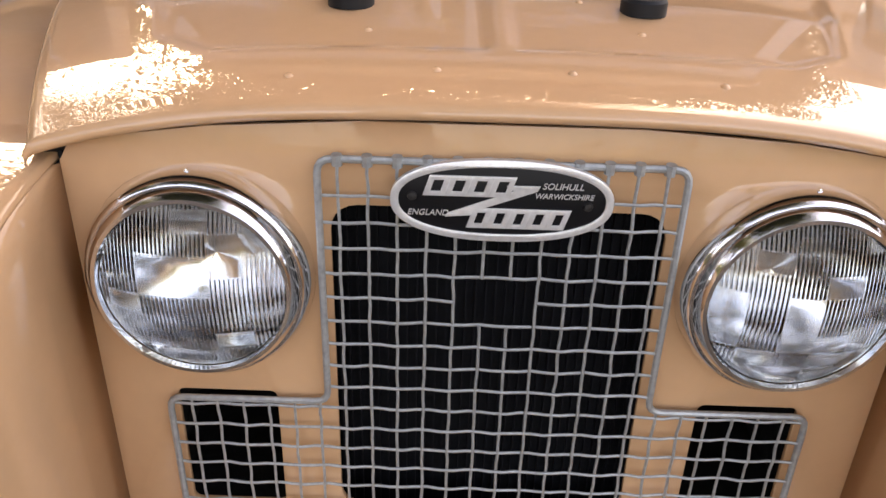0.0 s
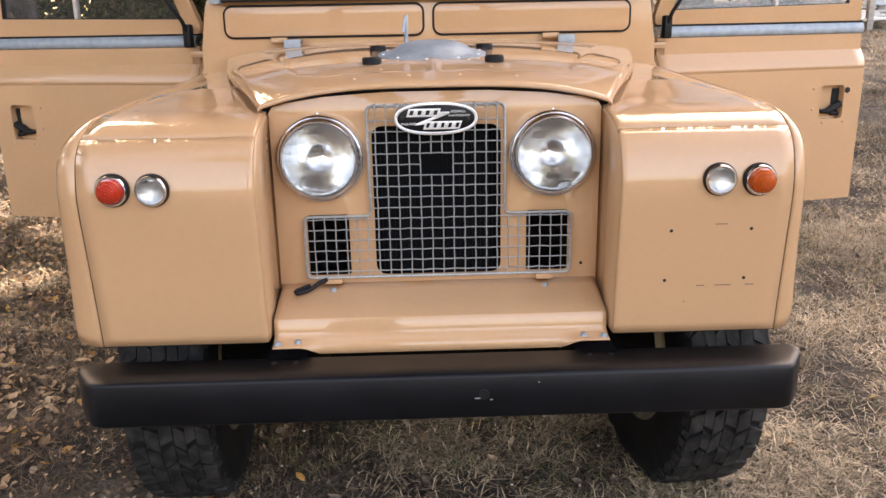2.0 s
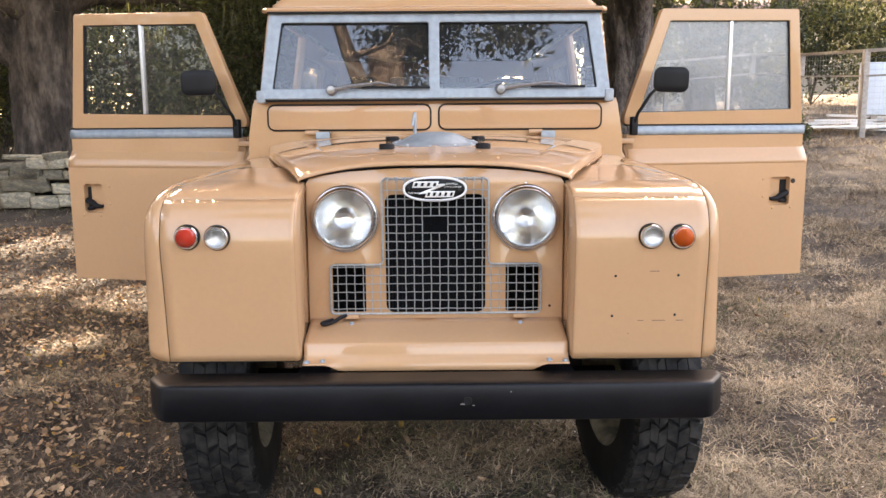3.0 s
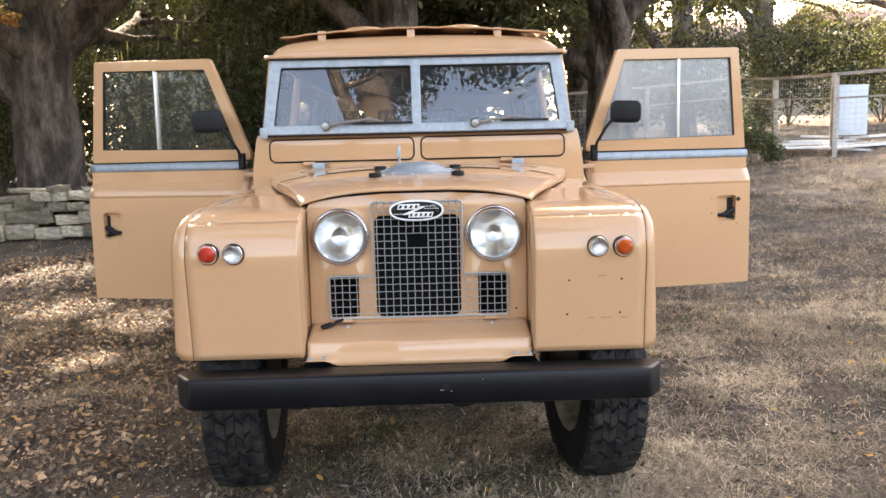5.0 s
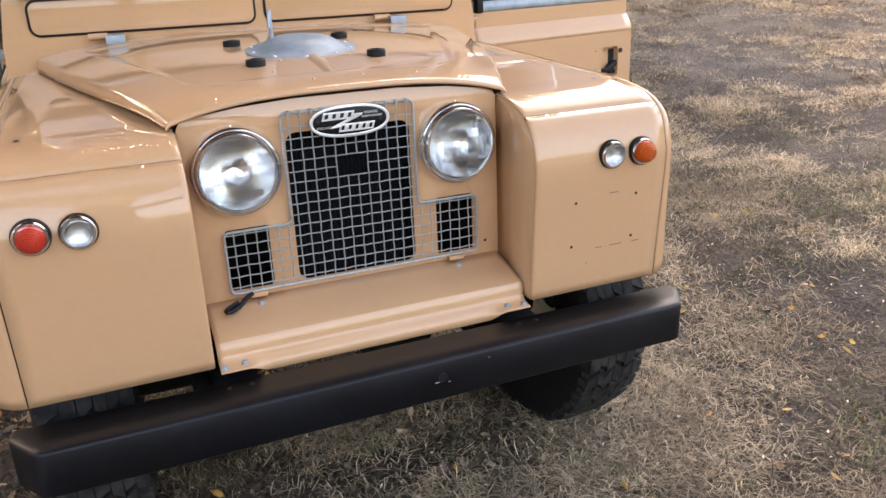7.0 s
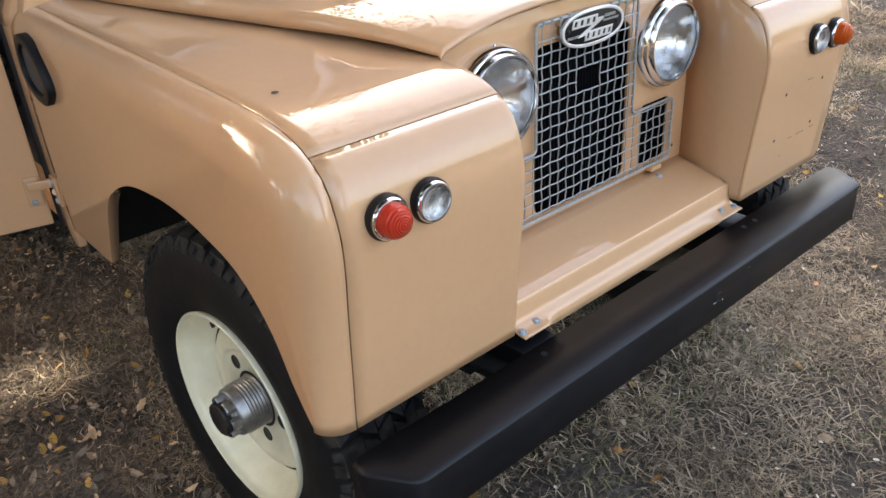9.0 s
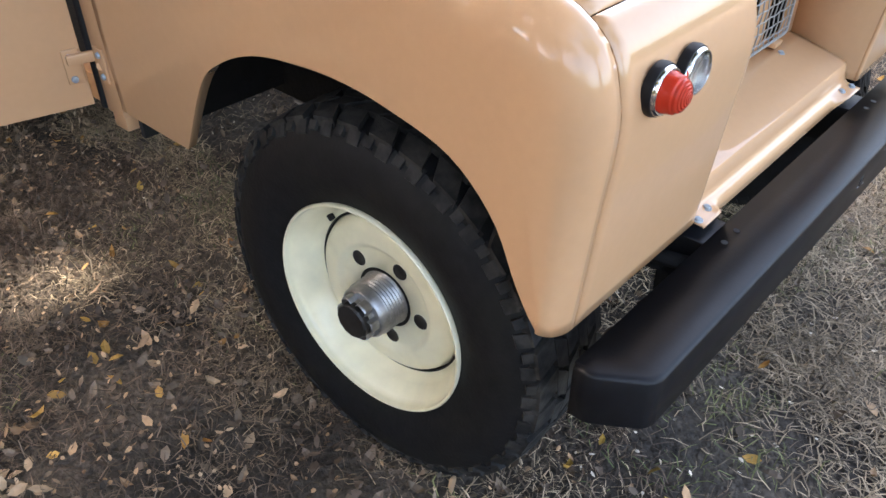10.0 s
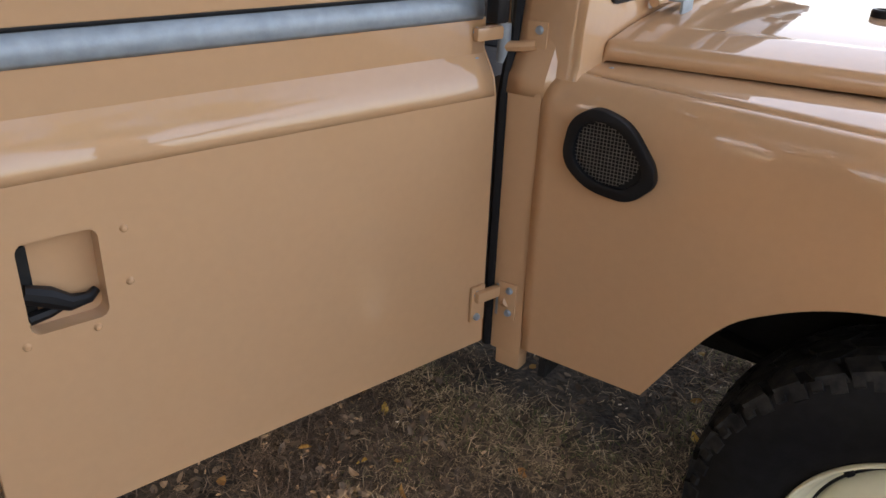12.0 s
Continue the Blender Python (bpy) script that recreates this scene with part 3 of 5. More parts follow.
# side and flasher lamps on the wings
def build_wing_lamp(x, z, glass, tall, label):
    y = -0.1885
    lamp = part("side_lamp", revolve([(0.0345, 0.004), (0.0355, -0.004), (0.034, -0.010), (0.030, -0.011)], 40, "y", (x, y, z)), SEAL, car, label)
    part("rim", revolve([(0.0325, -0.009), (0.0322, -0.013), (0.030, -0.016), (0.0275, -0.016), (0.0262, -0.012)], 40, "y", (x, y, z)), CHROME, lamp)
    if tall:
        prof = [(0.0268, -0.011), (0.0266, -0.020), (0.0245, -0.030), (0.019, -0.038), (0.010, -0.043), (0.0001, -0.0445)]
    else:
        prof = [(0.0268, -0.011), (0.0262, -0.016), (0.022, -0.020), (0.012, -0.0225), (0.0001, -0.023)]
    back = [(max(r - 0.003, 0.0001), h + 0.003) for r, h in reversed(prof)]
    part("lens", revolve(prof + back, 36, "y", (x, y, z)), glass, lamp).visible_shadow = False
    part("reflector", revolve([(0.0265, -0.010), (0.018, -0.004), (0.0001, -0.003)], 24, "y", (x, y, z)), MIRROR, lamp)


build_wing_lamp(-0.673, 0.944, LENS_RED, True, "round red domed lamp in a chrome rim")
build_wing_lamp(-0.592, 0.942, LENS_CLEAR, False, "round clear ribbed lamp in a chrome rim")
build_wing_lamp(0.590, 0.938, LENS_CLEAR, False, "round clear ribbed lamp in a chrome rim")
build_wing_lamp(0.674, 0.936, LENS_AMBER, True, "round amber domed lamp in a chrome rim")

# apron below the grille
ridge = [(0.012, 0.664), (-0.02, 0.656), (-0.08, 0.641), (-0.120, 0.630), (-0.129, 0.626), (-0.133, 0.619), (-0.135, 0.598), (-0.138, 0.588), (-0.145, 0.582), (-0.158, 0.578)]
rows = []
for k in range(61):
    x = -0.376 + 0.752 * k / 60
    mid = min(1.0, max(0.0, (0.315 - abs(x)) / 0.045))
    mid = mid * mid * (3 - 2 * mid)
    row = [(x, y, z) for y, z in ridge]
    row[-1] = (x, -0.158 + 0.006 * mid, 0.578 - 0.004 * mid)
    row.append((x, -0.170 + 0.016 * mid, 0.5765 - 0.010 * mid))
    row.append((x, -0.176 + 0.020 * mid, 0.576 - 0.023 * mid))
    rows.append(row)
apron = part("apron", loft(rows), PAINT, car, thick=0.003)
for x, y, z in ((-0.252, -0.02, 0.656), (0.252, -0.02, 0.656), (-0.322, -0.152, 0.5800), (0.322, -0.152, 0.5800), (-0.366, -0.158, 0.5790), (0.366, -0.158, 0.5790)):
    bm = revolve([(0.0001, 0.006), (0.0055, 0.0055), (0.0065, 0.003), (0.0065, 0.0012), (0.0095, 0.0012), (0.010, -0.001)], 12, "z", (x, y, z))
    part("bolt", bm, GALV, apron)
cord = [(-0.268, -0.008, 0.679), (-0.285, -0.022, 0.676), (-0.300, -0.036, 0.668), (-0.318, -0.05, 0.664), (-0.332, -0.056, 0.663), (-0.336, -0.05, 0.666), (-0.322, -0.04, 0.669), (-0.305, -0.03, 0.672)]
part("bonnet_cord", tube(smooth_line(cord, 24), 0.0055, 8), SEAL, car, "black looped cord end at the grille's foot")

# bumper
out_line = [(-0.787, -0.192), (-0.787, -0.218), (-0.783, -0.228), (-0.744, -0.286), (-0.736, -0.293), (-0.722, -0.298), (0.722, -0.298), (0.736, -0.293), (0.744, -0.286), (0.783, -0.228), (0.787, -0.218), (0.787, -0.192)]
rows = []
for inset, z in ((0.010, 0.4580), (0.004, 0.4588), (0.0, 0.4625), (0.0, 0.5505), (0.0012, 0.5535), (0.0035, 0.5555), (0.008, 0.5565)):
    rows.append([(x * (1 - inset / 0.787), y + inset * min(1.0, (-0.192 - y) / 0.08), z) for x, y in out_line])
back = [(x, -0.188, 0.5565) for x, y, z in rows[-1]]
bumper = part("bumper", loft(rows + [back]), BLACK, car, "black painted steel channel bumper", thick=0.004, sharp=50)
part("bumper_hole", revolve([(0.0001, -0.0005), (0.011, -0.0005), (0.0125, 0.001)], 16, "y", (0.084, -0.3005, 0.512)), SEAL, bumper)
for x, z, w in ((0.076, 0.504, 0.022), (0.20, 0.537, 0.004), (0.10, 0.500, 0.006)):
    part("paint_chip", box(x - w / 2, x + w / 2, -0.3008, -0.2998, z - 0.0011, z + 0.0011), CHIP, bumper)
for x in (-0.345, 0.345):
    part("chassis_horn", box(x - 0.045, x + 0.045, -0.205, 0.02, 0.46, 0.5540, 0.004), BLACK, car)
    for dx in (-0.022, 0.025):
        part("bolt", revolve([(0.0001, 0.0006), (0.006, 0.0006), (0.007, -0.002)], 10, "z", (x + dx, -0.213, 0.5587)), SEAL, bumper)
for x in (-0.36, 0.28):
    part("chassis_rail", box(x, x + 0.08, 0.0, 3.3, 0.44, 0.56, 0.006), DARK, car)
part("front_axle", tube([(-0.60, 0.263, 0.388), (0.60, 0.263, 0.388)], 0.045, 16), DARK, car)
part("axle_casing", revolve([(0.0001, -0.09), (0.09, -0.07), (0.125, 0), (0.09, 0.07), (0.0001, 0.10)], 24, "y", (0.16, 0.263, 0.388)), DARK, car)
part("track_rod", tube([(-0.52, 0.06, 0.40), (0.52, 0.06, 0.40)], 0.014, 8), DARK, car)
for x in (-0.40, 0.40):
    spring = bmesh.new()
    for k in range(6):
        half = 0.46 - 0.06 * k
        line = [(x, 0.263 + half * u, 0.47 - 0.011 * k + 0.05 * (u * half / 0.46) ** 2) for u in (-1, -0.5, 0, 0.5, 1)]
        loft([[(px + d, py, pz) for px, py, pz in line] for d in (-0.03, 0.03)], spring)
    part("leaf_spring", spring, DARK, car, thick=0.008)
    part("shackle", box(x - 0.035, x + 0.035, -0.215, -0.13, 0.425, 0.50, 0.006), DARK, car)
part("floor_pan", box(-0.74, 0.74, 1.0, 3.3, 0.57, 0.59), DARK, car)


# wheels
def build_wheel(x, y, z, right, steer=0.0):
    """x: the wheel's middle; its outer face looks along -x, or +x on the other side."""
    s = 1 if right else -1
    place = Matrix.Translation((x, y, z)) @ Matrix.Rotation(radians(steer), 4, "Z") @ Matrix.Diagonal((s, 1, 1, 1))
    side = [(0.219, 0.113), (0.240, 0.122), (0.275, 0.131), (0.305, 0.1335), (0.335, 0.130), (0.358, 0.121), (0.374, 0.108), (0.380, 0.085), (0.382, 0.0)]
    INNER = 0.68
    prof = side + [(r, -h * INNER) for r, h in reversed(side[:-1])]
    wheel = part("wheel", revolve(prof, 72, "x"), RUBBER, car, "black all-terrain tyre on a cream steel rim", m=place)
    tread = bmesh.new()
    count = 36
    for k in range(count):
        for lane in range(6):
            a = 2 * math.pi * (k + (0.5 if lane in (1, 3, 5) else 0.0)) / count
            h0 = (-0.114, -0.069, -0.031, 0.006, 0.040, 0.073)[lane]
            w = (0.043, 0.0355, 0.0345, 0.0315, 0.031, 0.041)[lane]
            half = math.pi / count * (0.78 if lane in (0, 5) else 0.86)
            twist = (0.07, 0.045, 0.06, 0.05, 0.07, 0.04)[(lane + k) % 6] * (1 if lane % 2 else -1)
            verts = []
            for hh, da in ((h0, -half), (h0 + w, -half + twist), (h0 + w, half + twist), (h0, half)):
                edge = abs(hh) > 0.108
                for r in ((0.362, 0.384) if edge else (0.372, 0.391)):
                    q = a + da * (0.92 if r > 0.38 else 1.0)
                    verts.append(tread.verts.new((hh, r * math.cos(q), r * math.sin(q))))
            b0, t0, b1, t1, b2, t2, b3, t3 = verts
            for f in ((t0, t1, t2, t3), (b0, b1, t1, t0), (b1, b2, t2, t1), (b2, b3, t3, t2), (b3, b0, t0, t3)):
                tread.faces.new(f)
    for k in range(count * 2):
        a = 2 * math.pi * k / (count * 2)
        da = math.pi / (count * 2) * (0.55 if k % 2 else 0.8)
        for sgn in (1, -1):
            inner = 0.358 if k % 2 else 0.350
            v = [tread.verts.new((sgn * h, r * math.cos(a + d), r * math.sin(a + d))) for d in (-da, da) for r, h in ((inner, 0.1205), (inner + 0.006, 0.1255), (0.377, 0.114), (0.377, 0.104))]
            for f in ((0, 4, 5, 1), (1, 5, 6, 2), (2, 6, 7, 3), (0, 1, 2, 3), (4, 7, 6, 5)):
                tread.faces.new([v[i] for i in f])
    for v in tread.verts:
        if v.co.x < 0:
            v.co.x *= INNER
    part("tread", tread, TREAD, wheel, m=place, flat=True)
    rimp = [(0.218, 0.100), (0.222, 0.116), (0.2245, 0.1235), (0.222, 0.127), (0.218, 0.126), (0.2165, 0.118), (0.216, 0.110), (0.210, 0.106), (0.203, 0.097), (0.192, 0.078), (0.186, 0.060), (0.178, 0.056)]
    part("rim", revolve(rimp, 72, "x"), CREAM, wheel, m=place, sharp=60)
    # the inner barrel takes a darker, mottled cream than the rim
    part("barrel", revolve([(0.176, 0.052), (0.19, 0.03), (0.19, -0.04), (0.205, -0.066), (0.225, -0.078)], 48, "x"), DARK_CREAM, wheel, m=place)
    disc = [(0.1735, 0.050), (0.168, 0.062), (0.158, 0.070), (0.142, 0.074), (0.124, 0.078), (0.116, 0.076), (0.110, 0.070), (0.104, 0.068), (0.06, 0.068), (0.055, 0.060)]
    part("disc", revolve(disc, 60, "x"), CREAM, wheel, m=place, sharp=60)
    part("slot_shadow", revolve([(0.1790, 0.0545), (0.1725, 0.0475)], 60, "x"), DARK, wheel, m=place)
    for k in range(5):
        a = 2 * math.pi * k / 5 + radians(45 if not right else 20)
        part("stud_hole", revolve([(0.0001, 0.0688), (0.0135, 0.0688), (0.0155, 0.0697), (0.0168, 0.0682)], 18, "x", (0, 0.090 * math.cos(a), 0.090 * math.sin(a))), GREASE, wheel, m=place)
    for a0 in (radians(40), radians(205)):
        slot = [[(0.0556 + 0.004 * j, r * math.cos(a0 + radians(d)), r * math.sin(a0 + radians(d))) for d in range(-24, 25, 4)] for j, r in ((0, 0.1778), (1, 0.1735))]
        part("vent_slot", loft(slot), SEAL, wheel, m=place)
    notch = box(0.066, 0.074, -0.008, 0.008, 0.177, 0.192, 0.003)
    part("valve_hole", notch, SEAL, wheel, m=place @ Matrix.Rotation(radians(-45 if not right else 60), 4, "X"))
    grooves = [(0.056 - 0.003 * (k % 2), 0.070 + 0.0036 * k) for k in range(13)]
    hub = part("locking_hub", revolve([(0.058, 0.060), (0.058, 0.069)] + grooves + [(0.054, 0.117), (0.053, 0.128), (0.049, 0.133), (0.030, 0.134)], 40, "x"), HUB, wheel, "worn metal locking hub", m=place)
    ring = []
    for k in range(48):
        a = 2 * math.pi * k / 48
        lobe = 0.5 + 0.5 * math.cos(6 * a)
        ring.append((a, 0.036 + 0.010 * min(1.0, max(0.0, (lobe - 0.25) / 0.3))))
    lobes = loft([[(h, r * g * math.cos(a), r * g * math.sin(a)) for a, r in ring] for h, g in ((0.131, 1.0), (0.150, 1.0), (0.153, 0.95))], closed=True)
    part("hub_collar", lobes, HUB, hub, m=place, sharp=30)
    part("hub_dial", revolve([(0.037, 0.146), (0.037, 0.158), (0.034, 0.162), (0.030, 0.161), (0.0001, 0.159)], 12, "x"), GREASE, hub, m=place, sharp=20)
    part("hub_shadow", revolve([(0.065, 0.0689), (0.055, 0.0689)], 40, "x"), SEAL, wheel, m=place)
    return wheel


build_wheel(-0.655, 0.271, 0.386, False, 3.0)
build_wheel(0.630, 0.264, 0.388, True, 6.0)
build_wheel(-0.637, 2.498, 0.388, False)
build_wheel(0.637, 2.498, 0.388, True)


# bonnet
def bonnet_edge(y):
    """Half width and height of the bonnet's rolled edge."""
    return float(np.interp(y, EDGE_Y, EDGE_X)), float(np.interp(y, EDGE_Y, EDGE_Z))


EDGE_Y = [0.952 * k / 48 for k in range(49)]
EDGE_X = [0.390 + 0.287 * v / 0.952 + 0.024 * math.sin(math.pi * v / 0.952) ** 0.9 for v in EDGE_Y]
EDGE_Z = [1.097 + 0.040 * (1 - math.exp(-v / 0.16)) + 0.028 * v for v in EDGE_Y]


def bonnet_height(x, y):
    u = min(1.0, max(0.0, y / 0.955))
    half, edge = bonnet_edge(y)
    crown = 1.1365 + 0.026 * min(1, u / 0.28) ** 0.8 + 0.046 * u
    s = min(1.0, abs(x) / half)
    z = edge + (crown - edge) * (1 - s ** 3.2)
    def step(v, w=0.012):
        v = min(1.0, max(0.0, 0.5 + v / w))
        return v * v * (3 - 2 * v)
    rim = 0.283 + 0.287 * u
    d = min(rim - abs(x), y - 0.115, 0.86 - y, (rim - abs(x) + y - 0.16) / 1.414 + 0.0)
    sunk = step(d, 0.016) * (1 - (step(0.011 - abs(x), 0.006) * step(0.34 - y, 0.05)))
    z -= 0.0045 * sunk
    return z


rows = []
for j in range(97):
    v = j / 96
    y = -0.002 + 0.952 * v
    half = bonnet_edge(y)[0]
    row = []
    for i in range(121):
        x = half * (2 * i / 120 - 1)
        row.append((x, y, bonnet_height(x, y)))
    deep = 0.6 + 0.4 * min(1.0, max(0.0, y / 0.3)) + 0.30 * max(0.0, y)
    drop = [(half + 0.005, -0.005 * deep), (half + 0.009, -0.014 * deep), (half + 0.009, -0.027 * deep)]
    row = [(-a, y, row[0][2] + b) for a, b in reversed(drop)] + row + [(a, y, row[-1][2] + b) for a, b in drop]
    rows.append(row)
nose = [[(x * 1.0, y - a, z - b) for x, y, z in rows[0]] for a, b in ((0.0065, 0.0115), (0.0075, 0.0065), (0.005, 0.002))]
tail = [[(x, y + a, z - b) for x, y, z in rows[-1]] for a, b in ((0.006, 0.002), (0.010, 0.008), (0.011, 0.018))]
bonnet = part("bonnet", loft(nose + rows + tail), PAINT, car, "tan bonnet with pressed panel and rivets", thick=0.002, sharp=50)
for x, y in ((-0.164, 0.235), (-0.129, 0.165), (-0.185, 0.045), (-0.059, 0.06), (0.059, 0.06), (0.172, 0.24), (0.141, 0.175), (0.189, 0.05), (-0.09, 0.27), (0.09, 0.27)):
    z = bonnet_height(x, y)
    part("rivet", revolve([(0.0001, 0.0030), (0.0024, 0.0026), (0.0042, 0.0010), (0.0048, -0.0008)], 12, "z", (x, y, z + 0.0006)), PAINT, bonnet)
seal = [[(0.395 * s, y, bonnet_height(0.395 * s, 0.0) - 0.010 - d) for s in [k / 12 - 1 for k in range(25)]] for y, d in ((0.004, 0.0), (0.020, 0.012), (0.06, 0.04))]
part("bonnet_seal", loft(seal), SEAL, bonnet)
PY = 0.425
pz = bonnet_height(0.05, PY) + 0.002
plate_prof = [(0.147, 0.0), (0.147, 0.0035), (0.142, 0.005), (0.124, 0.007), (0.111, 0.013), (0.090, 0.025), (0.071, 0.032), (0.057, 0.0345), (0.0001, 0.035)]
dish = revolve(plate_prof, 48, "z", (0, PY, pz))
dish.transform(Matrix.Translation((0, PY, pz)) @ Matrix.Rotation(radians(5), 4, "X") @ Matrix.Translation((0, -PY, -pz)))
spare = part("spare_wheel_plate", dish, GALV, car, "galvanised spare-wheel dish on the bonnet")
for k in range(10):
    a = 2 * math.pi * k / 10 + 0.2
    x, y = 0.135 * math.cos(a), PY + 0.135 * math.sin(a)
    part("rivet", revolve([(0.0001, 0.004), (0.004, 0.003), (0.005, 0)], 8, "z", (x, y, pz + 0.0045 + (y - PY) * 0.087)), SILVER, spare)
post = tube([(-0.07, PY + 0.03, pz + 0.03), (-0.07, PY + 0.03, pz + 0.105)], 0.006, 10)
tube([(-0.07, PY + 0.03, pz + 0.105), (-0.075, PY + 0.02, pz + 0.085), (-0.078, PY + 0.012, pz + 0.06)], 0.004, 8, post)
part("clamp_hook", post, GALV, spare)
for x, y in ((-0.155, 0.245), (0.155, 0.245), (-0.157, 0.60), (0.157, 0.60)):
    part("rubber_pad", revolve([(0.0001, 0.011), (0.013, 0.0115), (0.016, 0.0155), (0.022, 0.0155), (0.0245, 0.012), (0.0245, -0.002)], 28, "z", (x, y, bonnet_height(x, y) + 0.001)), SEAL, car)

# bulkhead, vent flaps, bonnet hinges
bulk = [(-0.782, 0.56), (-0.782, 1.06), (-0.774, 1.105), (-0.765, 1.13), (-0.762, 1.20), (-0.742, 1.325), (-0.735, 1.345)]
outline = [(x, z) for x, z in bulk] + [(-x, z) for x, z in reversed(bulk)]
bulkhead = part("bulkhead", plate(outline, (), 0.10, 0.006), PAINT, car, m=Matrix.Translation((0, 1.018, 0)))
for x0, x1 in ((-0.678, -0.026), (0.020, 0.672)):
    part("flap_seal", plate(rounded(x0 - 0.008, x1 + 0.008, 1.224, 1.330, 0.030), (), 0.008, 0.002), SEAL, car, m=Matrix.Translation((0, 0.962, 0)))
    part("vent_flap", plate(rounded(x0, x1, 1.232, 1.322, 0.022), (), 0.008, 0.003), PAINT, car, m=Matrix.Translation((0, 0.9595, 0)))
for x in (-0.455, 0.455):
    hinge = part("bonnet_hinge", box(x - 0.028, x + 0.028, 0.905, 0.962, 1.214, 1.219, 0.002), GALV, car)
    part("hinge_tab", box(x - 0.028, x + 0.028, 0.900, 0.906, 1.192, 1.218, 0.002), GALV, hinge)
    part("hinge_pin", tube([(x - 0.075, 0.94, 1.216), (x - 0.02, 0.94, 1.216)], 0.010, 12), PAINT, hinge)
for sgn in (-1, 1):
    part("rubber_buffer", revolve([(0.0001, 0.01), (0.007, 0.008), (0.009, 0)], 12, "z", (sgn * 0.70, 0.935, 1.112)), GALV, car)

# windscreen
WY0, WY1, WZ0, WZ1 = 0.930, 0.997, 1.350, 1.700
def screen_place(thick_off=0.0):
    slope = math.atan2(WY1 - WY0, WZ1 - WZ0)
    return Matrix.Translation((0, WY0 + thick_off, WZ0)) @ Matrix.Rotation(-slope, 4, "X")
sl = math.hypot(WY1 - WY0, WZ1 - WZ0)
frame_line = fillet([(-0.702, 0), (0.702, 0), (0.662, sl), (-0.662, sl)], 0.012)
panes = [fillet([(-0.658, 0.034), (-0.021, 0.034), (-0.021, sl - 0.046), (-0.622, sl - 0.046)], 0.012), fillet([(0.014, 0.034), (0.655, 0.034), (0.620, sl - 0.046), (0.014, sl - 0.046)], 0.012)]
screen = part("windscreen_frame", plate(frame_line, panes, 0.034, 0.004), GALV, car, "galvanised windscreen frame", m=screen_place(), sharp=18)
for p in panes:
    cx, cz = sum(q[0] for q in p) / len(p), sum(q[1] for q in p) / len(p)
    grown = [(cx + (x - cx) * 0.985, cz + (z - cz) * 0.965) for x, z in p]
    part("seal", plate(p, [grown], 0.030), SEAL, screen, m=screen_place())
    part("pane", plate([(cx + (x - cx) * 1.01, cz + (z - cz) * 1.02) for x, z in p], (), 0.004), SCREEN, screen, m=screen_place()).visible_shadow = False
part("screen_seal", box(-0.70, 0.70, 0.918, 0.960, 1.341, 1.350, 0.003), SEAL, screen)
for x, tip, sgn in ((-0.415, -0.02, 1), (0.262, 0.60, 1)):
    y, z = 0.910, 1.385
    wiper = part("wiper", revolve([(0.0001, -0.03), (0.016, -0.028), (0.021, -0.016), (0.022, 0.01)], 20, "y", (x, y, z)), HUB, car, "metal windscreen wiper with a black blade")
    part("wiper_arm", tube([(x, y - 0.02, z), (x + 0.08, y - 0.02, z + 0.014), (x + 0.19, y - 0.018, z + 0.026), (x + 0.26, y - 0.014, z + 0.016)], 0.007, 8, taper=[0.009, 0.008, 0.006, 0.004]), HUB, wiper)
    part("wiper_blade", box(x + 0.12, tip, y - 0.012, y - 0.003, z + 0.004, z + 0.014, 0.002), SEAL, wiper)
for sgn in (-1, 1):
    part("screen_clamp", box(sgn * 0.70 - 0.018, sgn * 0.70 + 0.018, 0.905, 0.965, 1.335, 1.385, 0.008), GALV, screen)

